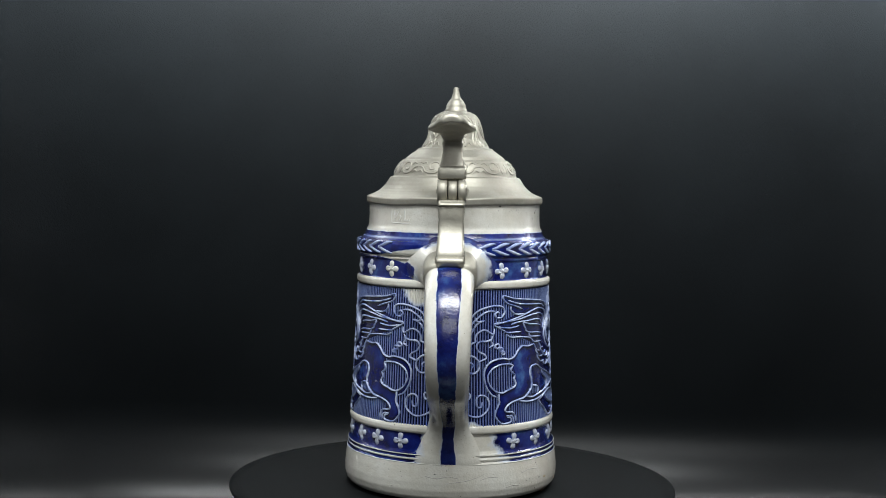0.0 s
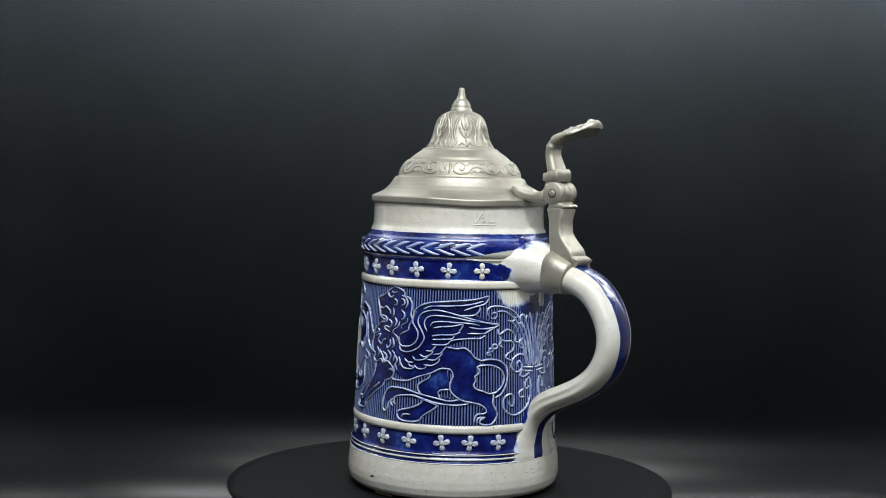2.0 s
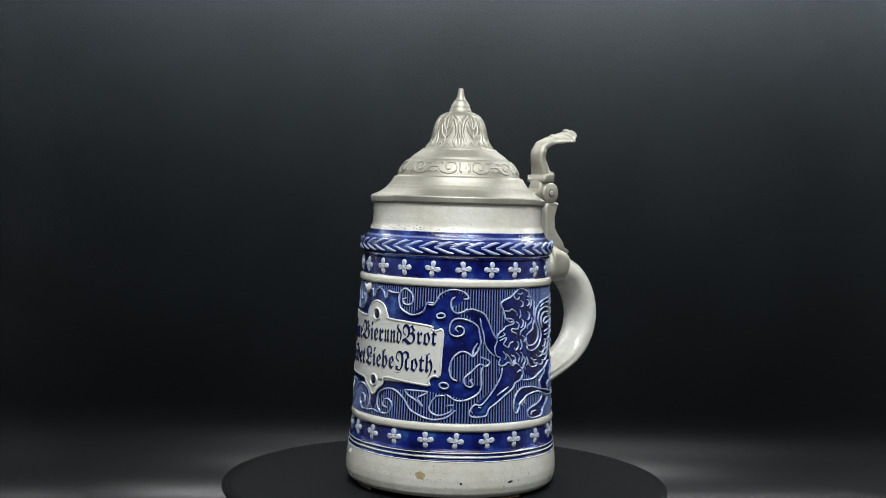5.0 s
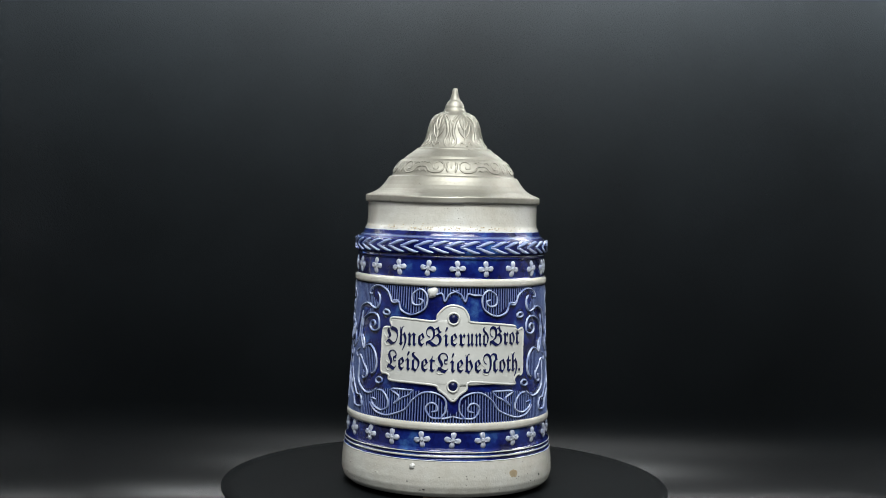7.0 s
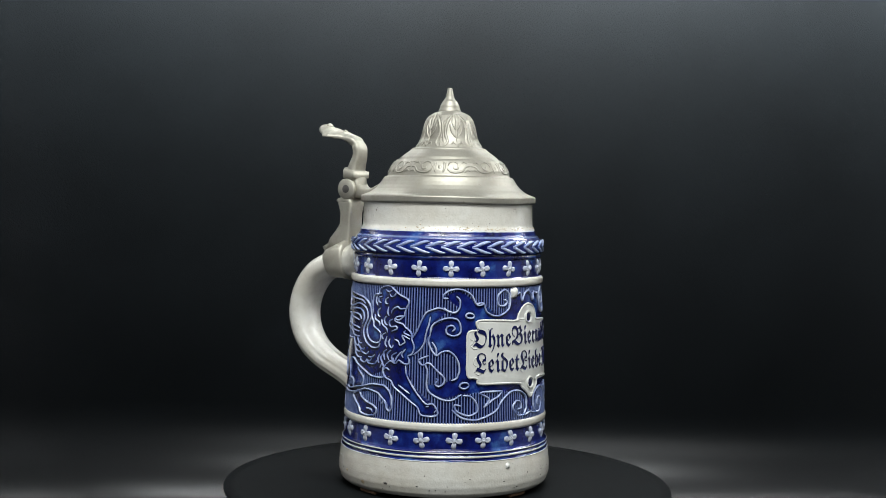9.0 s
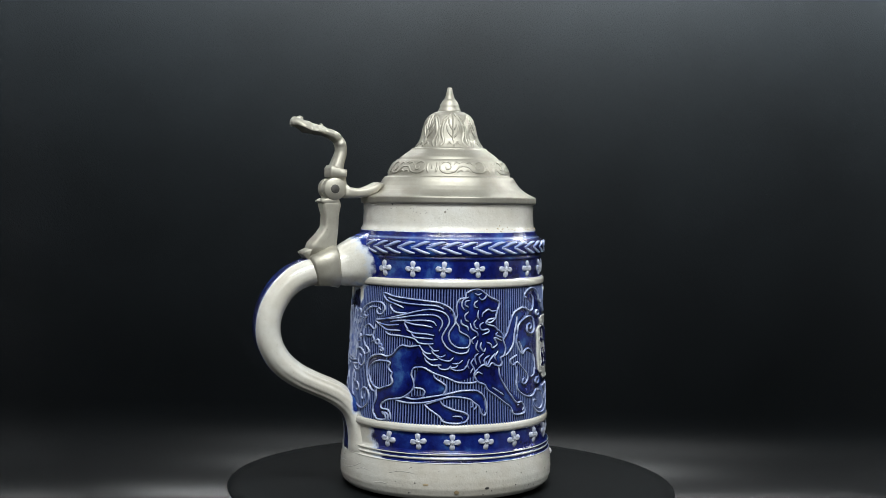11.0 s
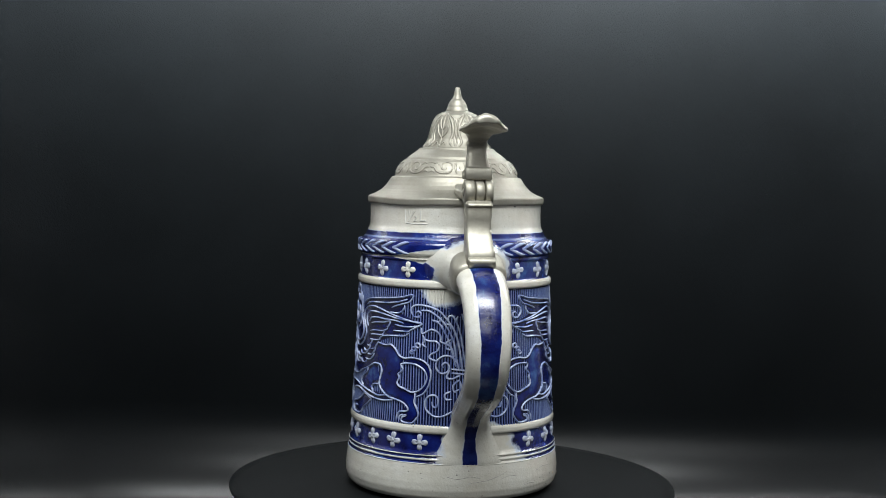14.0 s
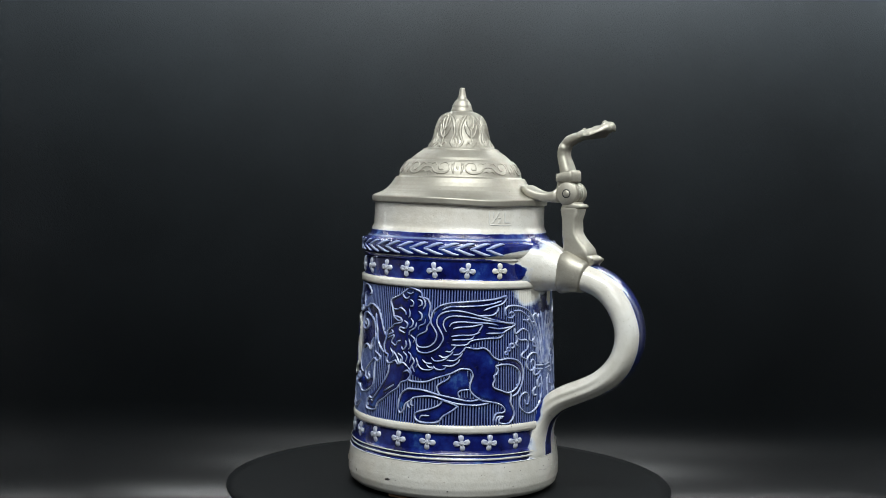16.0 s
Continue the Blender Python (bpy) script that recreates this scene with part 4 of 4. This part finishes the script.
def plaque(stein):
    """The cream inscription plaque with two studs and two lines of writing."""
    edge = np.array(plaque_outline())
    edge[:, 0] = edge[:, 0] % 360.0
    zs = np.linspace(edge[:, 1].min() + 0.15, edge[:, 1].max() - 0.15, 90)
    left, right = [], []
    for z in zs:
        xs = []
        for (x0, y0), (x1, y1) in zip(edge, np.roll(edge, -1, 0)):
            if (y0 > z) != (y1 > z):
                xs.append(x0 + (x1 - x0) * (z - y0) / (y1 - y0))
        left.append(min(xs))
        right.append(max(xs))
    f = np.concatenate([[0.0, 0.0], np.linspace(0.004, 0.996, 110), [1.0, 1.0]])
    tt = np.array(left)[:, None] + (np.array(right) - np.array(left))[:, None] * f[None, :]
    zz = np.repeat(zs[:, None], len(f), 1)
    rr = frieze_radius(zz) + 0.75
    rr[:, 0] -= 1.2
    rr[:, -1] -= 1.2
    rr[0] -= 0.6
    rr[-1] -= 0.6
    slab = part("plaque", grid_mesh("plaque", around(tt, rr, zz), closed_u=False), PLAQUE, stein, "cream-grey inscription plaque with notched corners")
    rim = Pen(lambda z: frieze_radius(z) + 0.75, 1.0, 0.3)
    rim.line(*plaque_outline(), closed=True)
    part("rim", rim.mesh("rim"), PLAQUE, slab)
    for a, z, r in ((175.8, 81.7, 2.1), (176.2, 51.6, 2.0)):
        ring = Pen(lambda q: frieze_radius(q) + 0.8, 0.9, 0.6)
        ring.line(*[(a + (r + 0.5) / 0.81 * math.cos(i * math.pi / 4), z + (r + 0.5) * math.sin(i * math.pi / 4)) for i in range(8)], closed=True)
        part("stud_ring", ring.mesh("stud_ring"), PLAQUE, slab)
        k, b = np.meshgrid(np.linspace(0.02, 1, 5), np.linspace(0, 2 * math.pi, 24, endpoint=False), indexing="ij")
        z1 = z + r * k * np.sin(b)
        part("stud", grid_mesh("stud", around(a + r * k * np.cos(b) / 0.81, frieze_radius(z1) + 0.72 + 0.5 * (1 - k * k), z1)), INK, slab, "glossy dark blue stud")
    for words, start, end, base in (("Ohne", -40.6, -16.6, 69.0), ("Bier", -15.8, 6.0, 69.4), ("und", 6.8, 19.4, 69.6), ("Brot", 20.0, 40.2, 69.8),
                                    ("Leidet", -39.2, -10.4, 57.8), ("Liebe", -9.4, 15.0, 57.8), ("Noth.", 16.2, 40.6, 57.8)):
        part("lettering", wrapped_text(blackletter(words), 176.5 + start, 176.5 + end, base, 8.6, lambda z: frieze_radius(z) + 0.72, 0.3, -0.004), INK, slab, "dark blue raised blackletter lettering", smooth=False)
    # thin raised flourishes before the capitals
    for a, z in ((134.0, 68.6), (136.0, 57.2), (166.0, 57.2), (191.6, 57.0)):
        pen = Pen(lambda q: frieze_radius(q) + 0.72, 0.4, 0.3)
        pen.line((a + 3.6, z + 8.0), (a + 1.0, z + 7.0), (a + 0.2, z + 4.6), (a + 2.2, z + 3.2), (a + 0.6, z + 1.4), (a + 2.4, z - 0.2), (a + 5.0, z + 0.2))
        part("flourish", pen.mesh("flourish"), PLAQUE, slab, "thin pale raised flourish")
    return slab


def blackletter(words):
    """The same letters in the built-in font's bold blackletter forms."""
    return "".join(chr(0x1D56C + ord(c) - 65) if c.isupper() else chr(0x1D586 + ord(c) - 97) if c.islower() else c for c in words)


def wrapped_text(words, start, end, base, capital, radius, depth, bold):
    """Words in the built-in font, bent round the pot between two angles."""
    curve = bpy.data.curves.new("words", "FONT")
    curve.body, curve.size, curve.extrude, curve.resolution_u, curve.offset = words, 1.0, 0.02, 3, bold
    ob = bpy.data.objects.new("words", curve)
    scene.collection.objects.link(ob)
    bpy.context.view_layer.update()
    data = bpy.data.meshes.new_from_object(ob.evaluated_get(bpy.context.evaluated_depsgraph_get()))
    bpy.data.objects.remove(ob)
    co = np.zeros(len(data.vertices) * 3)
    data.vertices.foreach_get("co", co)
    co = co.reshape(-1, 3)
    x0, x1 = co[:, 0].min(), co[:, 0].max()
    th = start + (co[:, 0] - x0) / (x1 - x0) * (end - start)
    z = base + co[:, 1] / 0.73 * capital
    r = radius(z) + np.where(co[:, 2] > 0, depth, -0.3)
    data.vertices.foreach_set("co", around(th, r, z).reshape(-1))
    data.materials.clear()
    data.update()
    return data


def rosette_mesh():
    """A small raised flower of four cleft petals round a knob; it lies in the x-z plane, facing -y."""
    a = np.radians(np.arange(0, 360, 7.5))
    q = np.abs(((np.degrees(a) + 45) % 90) - 45)
    rim = np.interp(q, [0, 9, 18, 27, 37, 45], [3.2, 3.0, 2.9, 2.45, 1.2, 0.75])
    rows = []
    for k, h in ((1.06, -0.3), (1.0, 0.1), (0.85, 0.42), (0.6, 0.62), (0.42, 0.5), (0.3, 0.38), (0.26, 0.62), (0.15, 0.8), (0.01, 0.85)):
        rows.append(np.stack([rim * k * np.cos(a), -h + 0 * a, rim * k * np.sin(a)], -1))
    return grid_mesh("rosette", np.array(rows)[:, ::-1] * MM)


def leaf_mesh(flip):
    """One slanting leaf of the plaited ring."""
    s = np.linspace(0, 1, 9)
    a = np.radians(np.arange(0, 181, 30))
    x = -4.6 + 9.0 * s
    z = flip * (0.2 + 2.3 * np.sin(s * math.pi / 2) ** 1.7)
    w = 0.92 * np.sin(np.clip(s * 0.93 + 0.06, 0, 1) * math.pi) ** 0.6
    rows = np.stack([np.repeat(x[:, None], 7, 1), -(np.sin(a)[None, :] * (0.3 + 0.5 * w[:, None])) + 0.35, z[:, None] + flip * np.cos(a)[None, :] * w[:, None]], -1)
    return grid_mesh("leaf", rows[:, ::-1 if flip > 0 else 1] * MM, closed_u=False)


def on_pot(ob, th, r, z, spin=0.0, scale=1.0):
    """Sets a small relief piece on the pot's wall."""
    ob.matrix_basis = Matrix.Rotation(math.radians(th), 4, "Z") @ pose(0, -r * MM, z * MM, 0, spin, 0) @ Matrix.Scale(scale, 4)


ROSES_UPPER = [-40, -59.5, -78.3, -95.9, -111.8, -128.9, -147.2, -165.4, 177.5, 160.1, 141.5, 122.8, 103.8, 84.8, 64.9, 46.5, 27.1]
ROSES_LOWER = [-29.4, -45.5, -60.8, -78.8, -96.3, -113.6, -130.9, -147.5, -166.5, 176.8, 159.9, 142, 125.8, 107.8, 89.8, 70.8, 52.2, 34.2]


def eased(th):
    """A small correction of the rosettes' angles away from the handle."""
    past = (-th % 360.0) / 26.5
    return th if past < 2.5 else th - 1.1 + 0.163 * past


def ornament(stein, lid_ob):
    relief = lambda z: frieze_radius(z) + 0.2
    for pen_kind in (Pen, MirrorPen):
        pen = pen_kind(relief, 0.78, 0.6)
        draw_lion_body(pen)
        lion = part("lion_relief", pen.mesh("lion_relief"), RIDGE, stein, "pale raised outline of a striding winged lion")
        for name, draw in (("wing", draw_wing), ("head", draw_lion_head)):
            pen = pen_kind(relief, 0.72, 0.6)
            draw(pen)
            part(name, pen.mesh(name), RIDGE, lion)
        for name, draw, text in (("plant_relief", draw_plant, "pale raised acanthus plant with berries"), ("scroll_relief", draw_scrolls, "pale raised scrollwork beside the plaque")):
            pen = pen_kind(relief, 0.8, 0.55)
            draw(pen)
            part(name, pen.mesh(name), RIDGE, stein, text)
    plaque(stein)
    flower, bare_flower = rosette_mesh(), rosette_mesh()
    bare_flower.materials.append(PLAQUE)
    for angles, r, z, size in ((ROSES_UPPER, 44.1, 103.9, 1.14), (ROSES_LOWER, 47.45, 27.5, 1.18)):
        for i, a in enumerate(angles):
            worn = z > 100 and a == -40
            ob = part("rosette", bare_flower if worn else flower, ROSETTE, stein, "blurred rosette of bare grey clay" if worn else "")
            on_pot(ob, eased(a), r, z, 9.0 * math.sin(i * 2.3), size)
    up, down = leaf_mesh(1), leaf_mesh(-1)
    for i in range(41):
        a = i * 360.0 / 41
        if abs(ring_offset(a, -13.0)) < 26:
            continue
        for data in (up, down):
            on_pot(part("leaf", data, RIDGE, stein), a, 45.6, 113.5)
    number = part("capacity_mark", wrapped_text("\u00bdL", -43.5, -31.0, 125.4, 5.0, lambda z: np.interp(z, [121, 123, 128, 134], [41.2, 40.5, 40.3, 40.4]), 0.25, -0.012), PLAQUE, stein, "scratched capacity mark in the neck", smooth=False)
    mark = Pen(lambda z: np.interp(z, [121, 123, 128, 134], [41.2, 40.5, 40.3, 40.4]), 0.4, 0.16)
    mark.line((-45.5, 124.4), (-38, 124.2), (-29.5, 124.3))
    mark.line((-45.6, 130.6), (-45.8, 127), (-45.5, 124.4))
    part("underline", mark.mesh("underline"), PLAQUE, number)
    glob = part("glaze_drip", drip_mesh(), PLAQUE, stein, "pale lump of fired glaze below the upper ring")
    foot = lambda z: np.interp(z, [0.9, 3.3, 6.6, 10.2, 14.8, 18.2], [48.07, 49.65, 50.34, 50.34, 49.94, 49.45])
    for name, th, z, w, h, up, mat, text in (("iron_spot", -149.0, 11.9, 2.0, 2.1, 0.12, IRON, "round yellow-brown iron spot in the glaze"), ("iron_spot", -101.0, 9.0, 1.6, 0.5, 0.12, PEWTER_DARK, "small dark chip in the foot"),
                                             ("iron_spot", -128.0, 9.0, 0.7, 0.5, 0.1, PEWTER_DARK, "small dark chip in the foot"), ("iron_spot", 73.7, 5.8, 1.4, 0.8, 0.1, IRON, "brown stain on the foot"),
                                             ("iron_spot", 89.6, 7.2, 0.9, 0.6, 0.1, PEWTER_DARK, "small dark chip in the foot"), ("iron_spot", 58.0, 9.0, 1.1, 0.7, 0.1, IRON, "brown stain on the foot"),
                                             ("glaze_lump", 155.9, 15.6, 1.6, 1.2, 0.9, PLAQUE, "pale lump of glaze on the foot"), ("iron_spot", 29.2, 132.6, 0.8, 0.4, 0.1, PEWTER_DARK, "small dark chip under the lid")):
        k, b = np.meshgrid(np.linspace(0.02, 1, 4), np.linspace(0, 2 * math.pi, 16, endpoint=False), indexing="ij")
        wave = 1 + 0.2 * np.sin(2 * b + th) + 0.12 * np.sin(5 * b)
        zz = z + h * wave * k * np.sin(b)
        r = foot(zz) if z < 20 else 40.4
        part(name, grid_mesh(name, around(th + np.degrees(w * wave * k * np.cos(b) / 50.0), r + up * (1 - k ** 2) + 0.02, zz)), mat, stein, text)
    crack = Pen(lambda z: foot(z) + 0.02, 0.3, 0.06)
    crack.line((-14, 13.2), (-8, 12.4), (-2, 13.4), (3, 12.6))
    crack.line((-2, 10.6), (6, 11.4), (12, 12.8), (17, 14.6))
    crack.line((14, 11.6), (19, 12.8), (24, 12.4))
    crack.line((28, 7.6), (33, 8.2), (37, 7.8))
    crack.line((38, 13.0), (44, 14.2), (52, 13.8))
    part("crack", crack.mesh("crack"), SMEAR, stein, "fine dark firing cracks in the foot")
    rng = random.Random(7)
    neck = lambda z: np.interp(z, [120.4, 121.2, 122.0, 123.1, 127.9, 134.0], [41.44, 41.24, 40.75, 40.45, 40.25, 40.35])
    for name, mat, text, count in (("iron_specks", IRON, "yellow-brown specks along the foot of the neck", 130), ("pits", PEWTER_DARK, "tiny dark pits in the clay", 150)):
        speck = bmesh.new()
        for i in range(count):
            if mat is IRON:
                th, z, size = rng.gauss(160, 30), 120.9 + abs(rng.gauss(0, 1.0)), rng.uniform(0.12, 0.34)
            elif i < 60:
                th, z, size = rng.gauss(135, 45), rng.uniform(121.5, 131), rng.uniform(0.06, 0.15)
            elif i < 75:
                th, z, size = rng.gauss(42, 9), rng.gauss(129.5, 1.2), rng.uniform(0.06, 0.16)
            else:
                th, z, size = rng.uniform(-180, 180), rng.uniform(4, 16.5), rng.uniform(0.08, 0.3)
            r = float(neck(z) if z > 100 else foot(z))
            at = around(np.array([th]), np.array([r]), np.array([z]))[0]
            bmesh.ops.create_icosphere(speck, subdivisions=1, radius=size * MM, matrix=Matrix.Translation(at) @ Matrix.Rotation(math.radians(th), 4, "Z") @ Matrix.Diagonal((rng.uniform(1, 2.2), 0.4, 1, 1)))
        tagged(part(name, speck, mat, stein), text, kind="stuff")
    lid_relief(lid_ob)


def drip_mesh():
    """A lump of clay with a short run, on the wall under the upper ring."""
    k, b = np.meshgrid(np.linspace(0.02, 1, 7), np.linspace(0, 2 * math.pi, 24, endpoint=False), indexing="ij")
    th = 163.4 + (3.0 + 0.5 * np.sin(3 * b)) * k * np.cos(b)
    z = 93.0 + (3.0 + 0.7 * np.sin(2 * b + 1)) * k * np.sin(b)
    return grid_mesh("glaze_drip", around(th, frieze_radius(z) - 0.3 + 2.0 * np.sqrt(np.maximum(0, 1 - k ** 2)), z))


LID_Z = [133.1, 135.6, 137.45, 139.4, 143.0, 145.35, 145.4, 146.4, 148.2, 150.2, 152.2, 152.8, 154.5, 157.5, 158.7, 159.3, 160.77, 163.12, 165.58, 168.83, 172.17, 174.33, 175.81, 176.4]
LID_R = [39.9, 41.45, 38.3, 35.0, 31.9, 30.1, 29.3, 28.9, 28.4, 27.3, 25.9, 25.2, 22.9, 18.8, 16.5, 15.9, 14.74, 13.45, 12.76, 12.07, 10.88, 9.3, 7.32, 5.34]


def lid_relief(lid_ob):
    """Leaves on the dome and a band of scrolls on the shoulder."""
    surface = lambda z: np.interp(z, LID_Z, LID_R)
    dome = Pen(surface, 0.95, 0.5)
    for i in range(6):
        c = 60.0 * i + 16

        def leaf(*pts, width=None):
            dome.line(*[(c + a, z) for a, z in pts], width=width)
        leaf((0, 175.1), (0.5, 171.0), (0, 166.1), (0, 161.2), width=1.0)
        for s in (1, -1):
            leaf((4 * s, 175.2), (19 * s, 171.0), (24 * s, 166.1), (19 * s, 161.6), (24 * s, 159.4), width=1.5)
            leaf((10 * s, 174.6), (25 * s, 172.0), (29 * s, 167.0), (27 * s, 162.0), (30 * s, 159.4), width=1.0)
            leaf((1 * s, 167.1), (8 * s, 170.0), (10 * s, 173.5), width=0.8)
            leaf((1 * s, 163.6), (10 * s, 166.1), (15 * s, 170.0), width=0.8)
            leaf((3 * s, 160.2), (8 * s, 161.4), (12 * s, 159.9), width=0.8)
        leaf((-2, 159.7), (2, 159.7), width=1.6)
    part("leaf_relief", dome.mesh("leaf_relief"), PEWTER, lid_ob, "raised pewter leaves on the dome")
    band = Pen(surface, 0.72, 0.36)
    for i in range(6):
        c = 60.0 * i - 8.0
        for s in (1, -1):

            def curl(*pts, width=None):
                band.line(*[(c + s * a, z) for a, z in pts], width=width)
            curl((30, 149.9), (25.5, 149.6), (22, 147.8), (17, 147.0), (11, 147.2), (7.5, 149.0), (9, 151.3), (13.5, 152.0), (18, 150.8), (17, 148.8), (13.8, 148.7), (13, 149.9), width=0.85)
            curl((20.5, 150.6), (23, 151.8), (27, 151.2))
            curl((23.5, 147.0), (26.5, 148.2), (29.5, 147.4))
            curl((3.4, 147.0), (4.8, 149.5), (3.4, 151.9), width=1.2)
            curl((6.8, 151.9), (5.6, 151.0))
            curl((27.5, 152.2), (29.8, 151.7))
        curl((-0.5, 148.7), (0.5, 150.3), width=2.3)
    part("scroll_band", band.mesh("scroll_band"), PEWTER, lid_ob, "raised pewter scrollwork band")


# ---- building ----
setting()
table = turntable()
stein = tagged(new("beer_stein"), "grey stoneware beer stein with cobalt blue relief and pewter lid", "beer stein")
body(stein)
frieze(stein)
handle(stein)
lid_ob = lid(stein)
hinge(stein)
thumb_lift(stein)
ornament(stein, lid_ob)


def motions():
    """Disc and stein turn together, once in 13.59 s; the stein stands a little off the axis and leans a little."""
    lean = Matrix.Translation((0.00094, -0.002, 0.0)) @ Euler((0.00692, -0.00482, 0.0)).to_matrix().to_4x4()
    turn = [(0.25 * i, Matrix.Rotation(0.0192 + 0.46224 * 0.25 * i, 4, "Z")) for i in range(65)]
    walk(table, turn)
    walk(stein, [(t, m @ lean) for t, m in turn])


motions()
